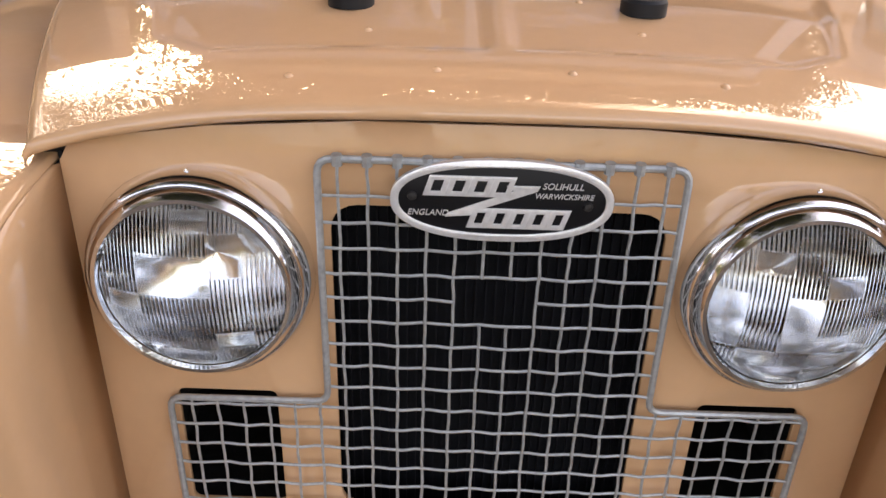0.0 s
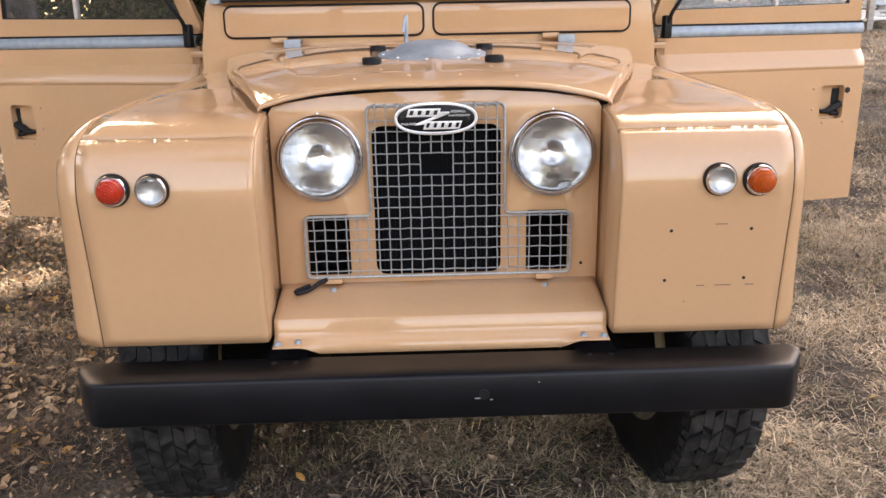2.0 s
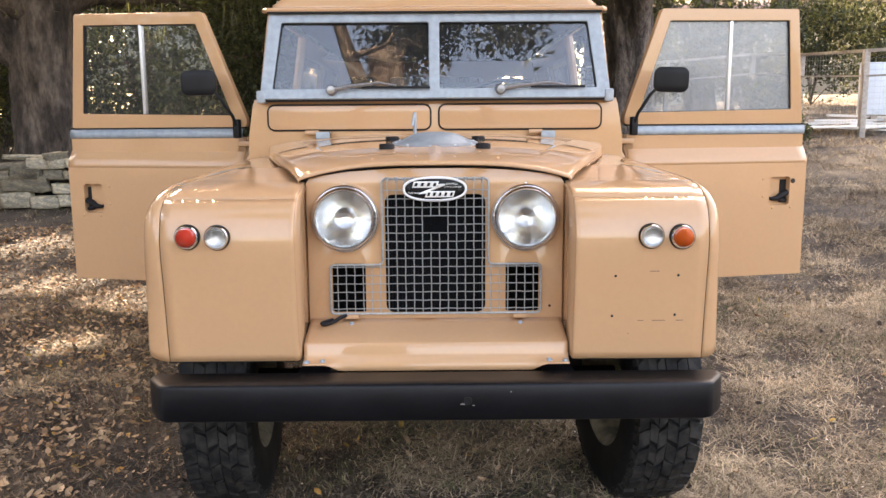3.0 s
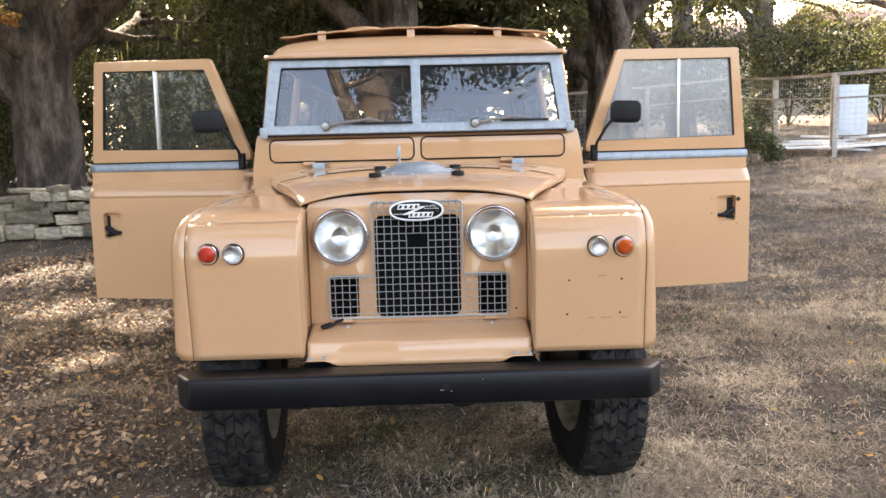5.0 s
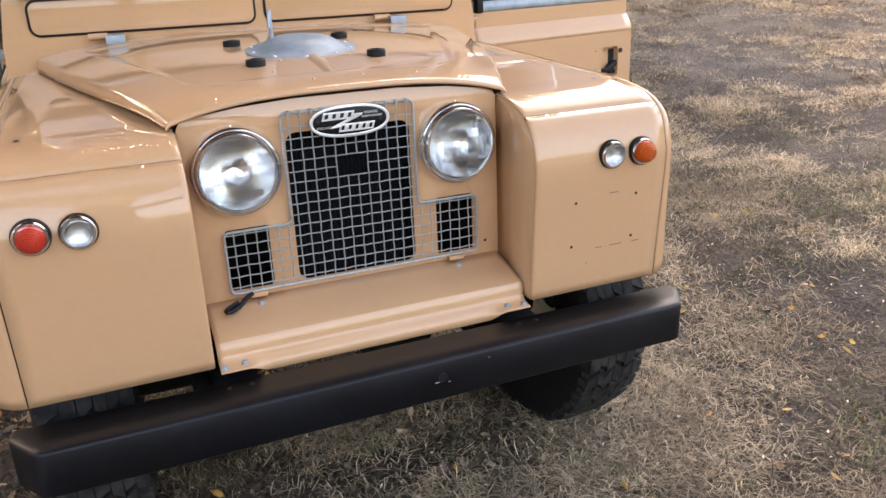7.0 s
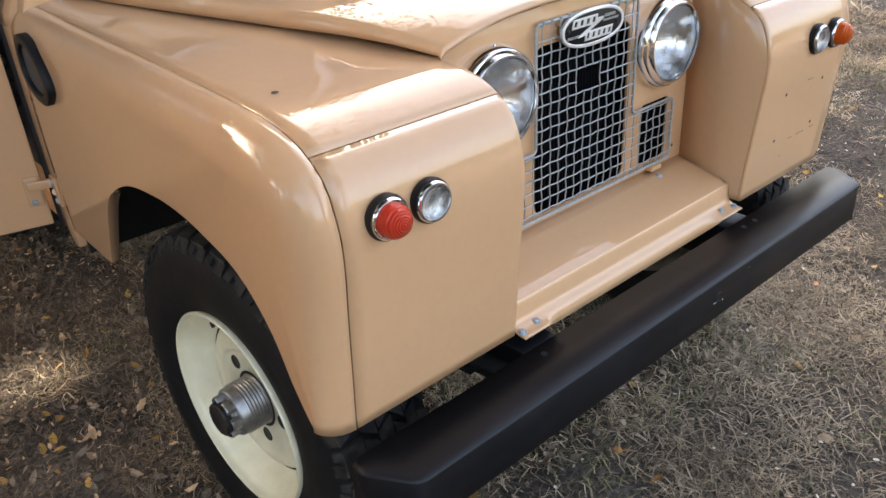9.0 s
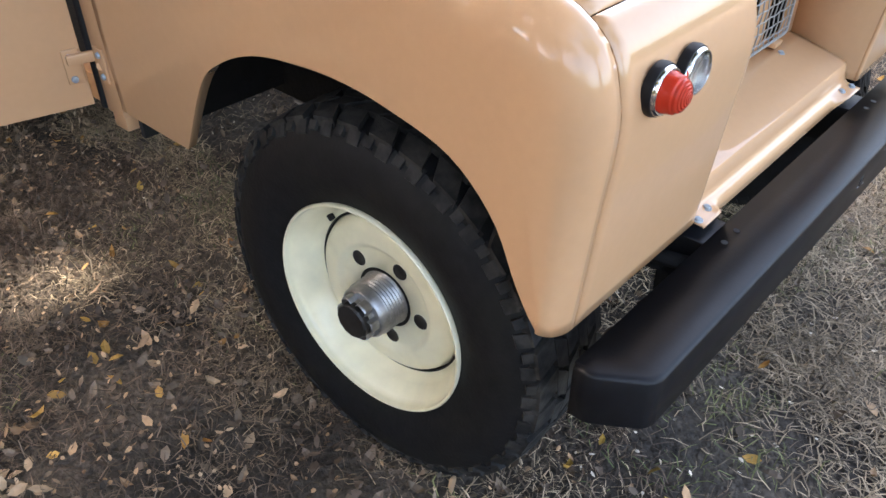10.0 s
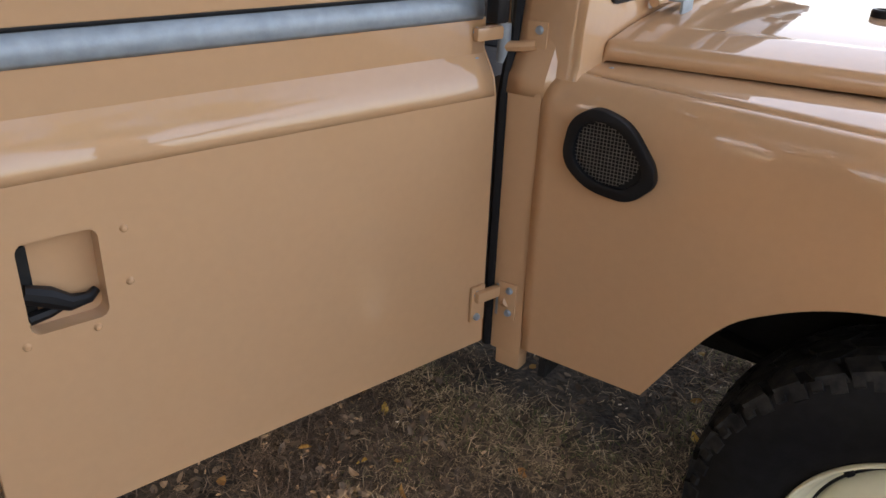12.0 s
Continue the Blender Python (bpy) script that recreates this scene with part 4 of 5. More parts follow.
# body, roof, interior
for sgn in (-1, 1):
    m = ONE if sgn < 0 else MX
    side = part("side_panel", box(-0.80, -0.785, 1.92, 3.40, 0.56, 1.19, 0.006), PAINT, car, m=m)
    part("sill", box(-0.79, -0.74, 1.06, 1.92, 0.53, 0.60, 0.006), PAINT, car, m=m)
    top_line = [(1.92, 0.0), (3.40, 0.0), (3.40, 0.51), (1.92, 0.51)]
    holes = [rounded(2.0, 2.62, 0.12, 0.42, 0.03), rounded(2.72, 3.32, 0.12, 0.42, 0.03)]
    lean = math.atan2(0.09, 0.51)
    place = Matrix.Translation((-0.775, 0, 1.195)) @ Matrix.Rotation(lean, 4, "Y") @ Matrix.Rotation(radians(90), 4, "Z")
    hard = part("hardtop_side", plate(top_line, holes, 0.02, 0.003), PAINT, car, m=m @ place)
    for h in holes:
        part("pane", plate(h, (), 0.004), PANE, hard, m=m @ place).visible_shadow = False
    part("door_post", tube([(-0.765, 1.90, 0.58), (-0.765, 1.90, 1.2), (-0.69, 1.90, 1.70)], 0.022, 8), PAINT, car, m=m)
    part("hinge_post", box(-0.803, -0.755, 1.0145, 1.086, 0.535, 1.078, 0.006), PAINT, car, m=m)
    cap = [[(-0.803 + d, y, 1.07), (-0.798 + d, y, 1.10), (-0.785 + d, y, 1.125), (-0.772 + d, y, 1.15), (-0.765 + d, y, 1.20), (-0.752 + d, y, 1.28), (-0.742 + d, y, 1.345)] for y, d in ((0.975, 0.045), (1.000, 0.022), (1.0145, 0.003), (1.05, 0.0), (1.086, 0.0))]
    part("post_shoulder", loft(cap), PAINT, car, m=m, thick=0.004)
    part("door_seal", tube([(-0.800, 1.094, 0.54), (-0.800, 1.094, 1.06), (-0.79, 1.094, 1.11), (-0.768, 1.094, 1.16), (-0.760, 1.094, 1.26), (-0.745, 1.094, 1.35)], 0.011, 8), SEAL, car, m=m)
    part("post_foot", box(-0.80, -0.765, 1.016, 1.072, 0.500, 0.538, 0.004), PAINT, car, m=m)
    part("screen_post", tube([(-0.70, 0.975, 1.35), (-0.665, 1.03, 1.70)], 0.02, 8), PAINT, car, m=m)
rear = plate([(-0.785, 0.0), (0.785, 0.0), (0.785, 0.62), (0.69, 1.13), (-0.69, 1.13), (-0.785, 0.62)], [rounded(-0.33, 0.33, 0.72, 1.02, 0.03), rounded(-0.63, -0.42, 0.72, 1.02, 0.03), rounded(0.42, 0.63, 0.72, 1.02, 0.03)], 0.02)
part("rear_wall", rear, PAINT, car, m=Matrix.Translation((0, 3.40, 0.57)))
part("rear_pane", plate(rounded(-0.33, 0.33, 0.72, 1.02, 0.03), (), 0.004), PANE, car, m=Matrix.Translation((0, 3.40, 0.57))).visible_shadow = False
rows = []
for j in range(37):
    v = j / 36
    y = 0.968 + 0.10 * min(1.0, v * 36 / 12) + 2.38 * max(0.0, (v * 36 - 12) / 24)
    near = min(1.0, (y - 0.968) / 0.085)
    rise = math.sqrt(max(0.0, 1 - (1 - near) ** 2))
    row = []
    for i in range(41):
        s = 2 * i / 40 - 1
        z = 1.708 + (0.012 + 0.056 * (1 - abs(s) ** 9) ** 0.5 * rise) + 0.022 * rise * (1 - s * s)
        row.append((0.658 * s * (0.985 + 0.015 * rise), y, z))
    rows.append(row)
front_drop = [[(x, y - 0.002, 1.704) for x, y, z in rows[0]]]
roof = part("roof", loft(front_drop + rows), PAINT, car, thick=0.004, sharp=60)
gutter = tube([(-0.688, 3.4, 1.703), (-0.688, 0.980, 1.703), (-0.675, 0.962, 1.704), (0.675, 0.962, 1.704), (0.688, 0.980, 1.703), (0.688, 3.4, 1.703)], 0.010, 8)
part("gutter", gutter, PAINT, roof)
part("gutter_seal", box(-0.672, 0.672, 0.955, 0.985, 1.690, 1.699, 0.002), SEAL, roof)
rows = []
for j in range(31):
    y = 0.985 + 2.3 * j / 30
    row = []
    for i in range(45):
        s = 2 * i / 44 - 1
        lift = 0.036 * (1 - s * s) - 0.006 * max(0.0, 1 - (y - 0.985) / 0.04)
        row.append((0.618 * s, y, 1.797 + lift + 0.0015 * math.sin(s * 30)))
    rows.append(row)
tropical = part("tropical_roof", loft(rows), PAINT, car, "raised tan sun roof sheet on brackets", thick=0.006)
for x in (-0.43, -0.02, 0.38):
    part("roof_bracket", box(x - 0.018, x + 0.018, 1.0, 1.06, 1.765, 1.822, 0.003), PAINT, tropical)
for x in (-0.24, 0.22):
    lid = bmesh.new()
    bmesh.ops.create_uvsphere(lid, u_segments=24, v_segments=10, radius=1, matrix=Matrix.Translation((x, 1.12, 1.834)) @ Matrix.Diagonal((0.10, 0.085, 0.020, 1)))
    part("roof_vent", lid, PAINT, tropical)
part("dashboard", box(-0.70, 0.70, 1.04, 1.16, 1.15, 1.32, 0.03), INSIDE, car)
wheel_ring = [(0.335 + 0.2 * math.cos(a), 1.36 - 0.085 * math.sin(a), 1.335 + 0.105 * math.sin(a)) for a in (2 * math.pi * k / 32 for k in range(33))]
steer = part("steering_wheel", tube(wheel_ring, 0.011, 8), SEAL, car, "black thin-rimmed steering wheel")
for a in (0.3, 2.84, 4.71):
    part("spoke", tube([(0.335, 1.36, 1.335), (0.335 + 0.2 * math.cos(a), 1.36 - 0.085 * math.sin(a), 1.335 + 0.105 * math.sin(a))], 0.006, 6), SEAL, steer)
part("column", tube([(0.335, 1.36, 1.33), (0.335, 1.12, 1.18)], 0.018, 8), SEAL, steer)
for x in (-0.40, 0.0, 0.40):
    seat = part("front_seat", box(x - 0.19, x + 0.19, 1.50, 1.95, 0.78, 0.93, 0.04), SEAT, car)
    part("backrest", box(x - 0.19, x + 0.19, 1.93, 2.03, 0.93, 1.36, 0.04), SEAT, seat)
part("rear_bench", box(-0.7, 0.7, 2.7, 3.3, 0.62, 0.95, 0.03), SEAT, car)
part("head_lining", box(-0.63, 0.63, 1.02, 3.38, 1.695, 1.705), INSIDE, car)


# doors, built flat along a: 0 at the hinge, outwards from the car; n: towards the front; then swung open
def build_door(angle, right):
    a = radians(angle)
    s = 1 if right else -1
    place = Matrix.Translation((s * 0.820, 1.093, 0)) @ Matrix(((s * math.cos(a), -s * math.sin(a), 0, 0), (math.sin(a), math.cos(a), 0, 0), (0, 0, 1, 0), (0, 0, 0, 1)))
    W = 0.885
    sect = [(0.0, 0.556), (0.0, 0.80), (0.0, 1.066), (0.0015, 1.078), (0.006, 1.096), (0.016, 1.114), (0.028, 1.132), (0.037, 1.145), (0.0405, 1.153), (0.041, 1.160), (0.041, 1.200)]
    # the outer skin with the handle's opening
    r0, r1, z0, z1 = 0.702, 0.806, 0.876, 1.004
    if not right:
        r0, r1, z0, z1 = 0.712, 0.812, 0.861, 0.991
    skin = plate([(0.006, 0.556), (W, 0.556), (W, 1.066), (0.006, 1.066)], [rounded(r0, r1, z0, z1, 0.014)], 0.0025)
    door = part("door", skin, PAINT, car, "tan aluminium front door standing open", m=place)
    upper = [[(0.006 + (W - 0.006) * k / 20 - (0.0 if k else -0.004), n, z) for k in range(21)] for n, z in sect[2:]]
    part("shoulder", loft(upper), PAINT, door, m=place, thick=0.0025)
    part("inner_skin", box(0.012, W - 0.004, 0.030, 0.034, 0.57, 1.198), PAINT, door, m=place)
    edge = [[(W, n + d, z) for n, z in sect] for d in (0.0, 0.035)]
    part("rear_edge", loft(edge), PAINT, door, m=place, thick=0.0025)
    edge = [[(0.006, n + d, z) for n, z in sect] for d in (0.0, 0.035)]
    part("front_edge", loft(edge), PAINT, door, m=place, thick=0.0025)
    part("bottom_edge", box(0.006, W, 0.0, 0.034, 0.555, 0.558), PAINT, door, m=place)
    cup = bmesh.new()
    ring = rounded(r0, r1, z0, z1, 0.014)
    loft([[(x, 0.001, z) for x, z in ring], [(x, 0.028, z) for x, z in ring]], cup, closed=True)
    cup.faces.new([cup.verts.new((x, 0.028, z)) for x, z in ring])
    recess = part("handle_recess", cup, PAINT, door, m=place)
    lever = tube([(r1 - 0.002, 0.014, z0 + 0.056), (r1 - 0.03, 0.012, z0 + 0.044), (r0 + 0.045, 0.010, z0 + 0.029), (r0 + 0.020, 0.012, z0 + 0.028), (r0 + 0.008, 0.018, z0 + 0.034)], 0, 10, taper=[0.013, 0.015, 0.012, 0.008, 0.006])
    tube([(r1 - 0.004, 0.018, z0 + 0.016), (r1 - 0.03, 0.018, z0 + 0.019), (r0 + 0.05, 0.016, z0 + 0.024)], 0, 8, lever, [0.009, 0.008, 0.005])
    part("handle", lever, SEAL, recess, "black door handle lever", m=place)
    opening = box(r1 - (0.034 if right else 0.018), r1 - 0.002, 0.024, 0.0275, z0 + 0.008, z1 - 0.014, 0.003)
    part("latch_opening", opening, DARK, recess, m=place)
    if right:
        part("lock", revolve([(0.0001, -0.006), (0.009, -0.006), (0.011, -0.003), (0.012, 0.001)], 16, "y", (r1 + 0.014, 0, z1 - 0.02)), GREASE, door, m=place)
    for x, z in ((r0 - 0.034, z1 - 0.010), (r0 - 0.032, z1 - 0.088), (r0 + 0.019, z0 - 0.013), (r1 + 0.008, z0 - 0.012)):
        part("rivet", revolve([(0.0001, -0.0050), (0.0035, -0.0042), (0.0055, -0.0015), (0.0060, 0.0)], 12, "y", (x, -0.001, z)), PAINT, door, m=place)
    rail = [(0.030, 1.196), (0.027, 1.202), (0.026, 1.214), (0.030, 1.228), (0.038, 1.235), (0.048, 1.236)]
    part("capping_rail", loft([[(0.02 + (W - 0.02) * k / 24, n, z) for n, z in rail] for k in range(25)]), GALV, door, "galvanised waist capping rail", m=place, thick=0.003)
    part("rail_seal", box(0.012, W, 0.034, 0.062, 1.236, 1.244, 0.003), SEAL, door, m=place)
    line = [(0.004, 1.244), (W - 0.012, 1.244), (0.825, 1.742), (0.192 if not right else 0.165, 1.728), (0.002, 1.275)]
    top = line[2][1]
    wl = fillet([(0.064, 1.290), (W - 0.068, 1.304), (0.785, top - 0.046), (0.222 if not right else 0.200, 1.682)], 0.008)
    high = Matrix.Translation((0, 0.048, 0))
    frame_top = part("window_frame", plate(fillet(line, 0.01), [wl], 0.026, 0.002), PAINT, door, m=place @ high, sharp=18)
    part("pane", plate(wl, (), 0.004), VEILED_PANE if right else PANE, frame_top, m=place @ high).visible_shadow = False
    cx, cz = sum(q[0] for q in wl) / len(wl), sum(q[1] for q in wl) / len(wl)
    part("window_seal", plate(wl, [[(cx + (x - cx) * 0.985, cz + (z - cz) * 0.975) for x, z in wl]], 0.02), SEAL, frame_top, m=place @ high)
    part("divider", box(0.492, 0.506, 0.038, 0.058, 1.300, top - 0.052, 0.002), SILVER, frame_top, m=place)
    # hinges: a strap on the door, a strap on the post, four bolts
    for z in (0.665, 1.165):
        n0 = -0.004 if z < 1 else 0.036
        hinge = part("door_hinge", box(0.010, 0.046, n0 - 0.006, n0 + 0.002, z - 0.052, z + 0.027, 0.004), PAINT, door, m=place)
        part("hinge_strap", box(-0.034, 0.040, n0 - 0.019, n0 - 0.003, z - 0.006, z + 0.018, 0.006), PAINT, hinge, m=place)
        part("hinge_pin", tube([(-0.03, n0 - 0.012, z - 0.048), (-0.03, n0 - 0.012, z + 0.020)], 0.012, 12), GALV, hinge, m=place)
        for dz in (0.010, -0.040):
            part("bolt", revolve([(0.0001, -0.009), (0.007, -0.008), (0.009, 0)], 10, "y", (0.032, n0 - 0.003, z + dz)), GALV, hinge, m=place)
        xs = 0.803 if z < 1 else 0.768
        plate_on_post = box(s * xs, s * (xs + 0.006), 1.030, 1.070, z - 0.05, z + 0.03, 0.003)
        part("post_plate", plate_on_post, PAINT, car)
        pin = place @ Vector((-0.03, n0 - 0.012, z - 0.02))
        part("hinge_strap", tube([(s * (xs + 0.004), 1.050, z - 0.012), ((s * (xs + 0.012) + pin.x) / 2, (1.055 + pin.y) / 2 - 0.006, z - 0.016), pin], 0.010, 8), PAINT, hinge)
        for dz in (0.015, -0.035):
            part("bolt", revolve([(0.0001, 0.006), (0.006, 0.005), (0.008, 0)], 10, "x", (0, 0, 0)), GALV, hinge, m=Matrix.Translation((s * (xs + 0.006), 1.045, z + dz)) @ Matrix.Diagonal((s, 1, 1, 1)))
    # mirror on its arm
    base = Vector((0.022, -0.012, 1.235))
    arm = part("mirror_arm", tube([base, base + Vector((0.002, -0.03, 0.05)), base + Vector((0.045, -0.055, 0.13)), base + Vector((0.105, -0.060, 0.185))], 0.007, 8), SEAL, car, m=place)
    part("arm_foot", box(0.008, 0.038, -0.026, 0.004, 1.195, 1.275, 0.008), SEAL, arm, m=place)
    bm = plate(rounded(-0.066, 0.066, -0.047, 0.047, 0.024), (), 0.022, 0.005)
    centre = place @ Vector((0.150, -0.085, 1.425))
    turned = Matrix.Translation(centre) @ Matrix.Rotation(radians(s * -8), 4, "Z") @ Matrix.Rotation(radians(s * 2), 4, "Y")
    shell = part("mirror_shell", bm, GLOSS_BLACK, arm, "black plastic mirror shell", m=turned)
    part("mirror_glass", plate(rounded(-0.060, 0.060, -0.041, 0.041, 0.02), (), 0.002), MIRROR, shell, m=turned @ Matrix.Translation((0, 0.0175, 0)))
    return door


build_door(14.3, False)
build_door(12.5, True)

# heater intake on the wing's flank
VENT = (0.028, 0.012)
vent_line = fillet([(0.915, 1.035), (0.925, 0.965), (0.875, 0.925), (0.80, 0.918), (0.762, 0.955), (0.768, 0.985), (0.815, 1.045), (0.875, 1.062)], 0.03)
vent_line = [(0.879 + 1.05 * (x + VENT[0] - 0.879), 1.0 + 1.04 * (z + VENT[1] - 1.0)) for x, z in vent_line]
place = Matrix.Translation((-0.8105, 0, 0)) @ Matrix.Rotation(radians(90), 4, "Z")
ring_in = [(0.879 + (x - 0.879) * 0.80, 1.0 + (z - 1.0) * 0.80) for x, z in vent_line]
intake = part("air_intake", plate(vent_line, [ring_in], 0.016, 0.003), SEAL, wing_left, "black air intake with wire mesh", m=place)
part("backing", plate(ring_in, (), 0.002), DARK, intake, m=place @ Matrix.Translation((0, -0.003, 0)))
for k in range(19):
    u = 0.820 + 0.0065 * k
    h = 0.054 * math.sqrt(max(0.05, 1 - ((u - 0.879) / 0.063) ** 2))
    part("wire", tube([(-0.8125, u, 1.0 - h), (-0.8125, u, 1.0 + h)], 0.0006, 4), HUB, intake)
for k in range(17):
    z = 0.951 + 0.0063 * k
    h = 0.063 * math.sqrt(max(0.05, 1 - ((z - 1.0) / 0.056) ** 2))
    part("wire", tube([(-0.8128, 0.879 - h, z), (-0.8128, 0.879 + h, z)], 0.0006, 4), HUB, intake)


# ---- grass and leaf litter ----
def patchy(x, y, seed):
    """Clumps and bare spots, 0 to 1."""
    v = (np.sin(2.1 * x + seed) * np.sin(1.7 * y - 0.6 * seed) + 0.8 * np.sin(5.3 * x - 3.1 * y + seed) * np.sin(4.1 * y + 2.2 * x) + 0.6 * np.sin(11 * x + 7 * y) * np.sin(13 * y - 5 * x + seed))
    return np.clip(0.5 + 0.33 * v, 0.05, 1)


def blades(count, area, size, mat, seed, label, lying=0.6, keep=None, fade=0.5):
    """Many bent blades of dead grass as one mesh."""
    rng = np.random.default_rng(seed)
    x0, x1, y0, y1 = area
    tufts = count // 7
    tries = tufts * 6
    cx, cy = rng.uniform(x0, x1, tries), rng.uniform(y0, y1, tries)
    ok = rng.random(tries) < patchy(cx, cy, seed) ** 2.7
    if keep:
        ok &= keep(cx, cy)
    inset = np.minimum(np.minimum(cx - x0, x1 - cx), np.minimum(cy - y0, y1 - cy))
    ok &= inset > fade * rng.random(tries) ** 1.5
    cx, cy = cx[ok][:tufts], cy[ok][:tufts]
    lean0 = rng.uniform(0, 6.283, len(cx))
    x = np.repeat(cx, 7) + rng.normal(0, 0.03, len(cx) * 7)
    y = np.repeat(cy, 7) + rng.normal(0, 0.03, len(cx) * 7)
    n = len(x)
    a = np.where(rng.random(n) < 0.6, rng.uniform(0, 6.283, n), np.repeat(lean0, 7) + rng.normal(0, 0.5, n))
    length = size * rng.uniform(0.4, 1.3, n)
    tilt = np.where(rng.random(n) < lying, rng.uniform(0.04, 0.38, n), rng.uniform(0.4, 1.2, n))
    w = 0.0011 * (size / 0.06) ** 0.5 * rng.uniform(0.7, 1.7, n)
    z = ground_z(x, y) - 0.004 + rng.uniform(0, 0.012, n)
    dx, dy = np.cos(a), np.sin(a)
    h1, h2 = 0.6 * length * np.sin(tilt), length * np.sin(tilt * rng.uniform(0.4, 1.0, n))
    r1, r2 = 0.55 * length * np.cos(tilt), length * np.cos(tilt * 0.7)
    side = length * rng.normal(0, 0.16, n)
    mx, my = dx * r1 - dy * side, dy * r1 + dx * side
    rows = np.stack([np.stack(p, 1) for p in ((x - dy * w, y + dx * w, z), (x + dy * w, y - dx * w, z), (x + mx - dy * w, y + my + dx * w, z + h1 + 0.004),
                     (x + mx + dy * w, y + my - dx * w, z + h1 + 0.004), (x + dx * r2, y + dy * r2, z + h2 + 0.003))], 1)
    base = np.arange(n)[:, None] * 5
    faces = (base + [0, 1, 3, 2]).tolist() + (base + [2, 3, 4]).tolist()
    ob = link("dry_grass", stuff_mesh(rows.reshape(-1, 3).tolist(), faces), mat, flat=True)
    tagged(ob, label, "grass", kind="stuff")


def not_under(x, y):
    bare = (np.abs(x) < 0.3) & (y > 0.9) & (y < 3.2)
    # straw clumps spared within the litter double as pale dapples of sun
    litter = (x < -0.55 + 0.25 * np.sin(3 * y)) & (patchy(1.3 * x, 1.3 * y, 9) < 0.61)
    # bare earth by the open door, cleared of straw also to darken its shade
    worn = np.hypot((x + 0.95) / 0.6, (y - 1.8) / 0.42) < 0.75 + 0.4 * patchy(2 * x, 2 * y, 3)
    return ~bare & ~litter & ~worn


blades(250000, (-3.2, 4.4, -1.9, 3.4), 0.058, STRAW, 3, "matted straw-coloured dead grass blades", 0.94, not_under)
blades(100000, (0.6, 8.6, 2.2, 8.5), 0.08, STRAW, 4, "dead grass further off in the field", 0.94)
blades(30000, (-5.0, 9.5, 6.0, 13.0), 0.13, STRAW, 18, "dead grass before the fence and the wall", 0.85, None, 1.5)
blades(24000, (0.6, 8.6, 2.2, 8.5), 0.07, DECAY, 19, "dark decayed stalks further off in the field", 0.9)
blades(32000, (-12.0, 14.0, -14.0, 3.0), 0.22, STRAW, 16, "thin dead grass over the rest of the field", 0.85, lambda x, y: (x > 3.6) | (y < -1.2) | (x < -3.0), 4.0)
blades(36000, (2.0, 15.0, 10.0, 22.0), 0.2, STRAW, 8, "pale dead grass beyond the fence", 0.75)
blades(26000, (-3.2, 4.2, -1.7, 3.0), 0.045, GREEN, 5, "sparse green grass among the dead stalks", 0.4, not_under)
blades(75000, (-3.2, 4.4, -1.9, 3.4), 0.05, DECAY, 6, "dark decayed grass and twigs in the sward", 0.9)


blades(18000, (-3.2, -0.3, -1.2, 3.6), 0.036, STRAW, 9, "short broken straw lying among the litter", 0.9, not_under)
blades(60000, (-3.2, -0.3, -1.2, 3.6), 0.05, DECAY, 7, "dark dead stalks and twigs on the bare soil", 0.85)


# dark stalks set under the car, their colour deepening its shade
blades(16000, (-0.95, 0.95, -0.1, 3.3), 0.045, DECAY, 24, "stalks and twigs beneath the car, coloured dark for the shade there", 0.9)
blades(9000, (-0.95, 0.95, -0.1, 3.3), 0.045, STRAW, 25, "thin straw in the shade beneath the car", 0.9)


def leaves(count, area, size, mat, seed, label, bias=None):
    rng = np.random.default_rng(seed)
    verts, faces = [], []
    for _ in range(count):
        x, y = rng.uniform(area[0], area[1]), rng.uniform(area[2], area[3])
        if bias and rng.random() > bias(x, y):
            continue
        z = float(ground_z(x, y)) + rng.uniform(0.006, 0.03)
        m = Matrix.Translation((x, y, z)) @ Euler((rng.normal(0, 0.4), rng.normal(0, 0.4), rng.uniform(0, 6.28))).to_matrix().to_4x4()
        l, w = size * rng.uniform(0.6, 1.3), size * rng.uniform(0.35, 0.6)
        curl = rng.uniform(-0.2, 0.35) * l
        b = len(verts)
        for p in ((-l / 2, 0, curl), (-l / 5, w / 2, 0.25 * curl), (l / 5, w / 2.2, 0.2 * curl), (l / 2, 0, curl), (l / 5, -w / 2.2, 0.2 * curl), (-l / 5, -w / 2, 0.25 * curl), (-l / 5, 0, -0.1 * curl), (l / 5, 0, -0.1 * curl)):
            verts.append(tuple(m @ Vector(p)))
        faces += [(b, b + 1, b + 6), (b + 1, b + 2, b + 7, b + 6), (b + 2, b + 3, b + 7), (b + 3, b + 4, b + 7), (b + 4, b + 5, b + 6, b + 7), (b + 5, b, b + 6)]
    ob = link("fallen_leaves", stuff_mesh(verts, faces), mat, flat=True)
    tagged(ob, label, "leaves", kind="stuff")


leaves(14000, (-4.5, 2.5, -1.6, 5.5), 0.036, DECAY, 11, "dark decayed leaf litter on the bare soil", lambda x, y: 0.95 if x < -0.5 else 0.06)
leaves(3600, (-6.5, 2.5, -1.6, 6.5), 0.040, LITTER, 13, "curled brown oak leaves lying on the grass", lambda x, y: 0.75 if x < -0.6 else 0.18)
leaves(7000, (-3.4, -0.5, -1.3, 4.0), 0.017, LITTER, 15, "crumbled bits of dead leaf")
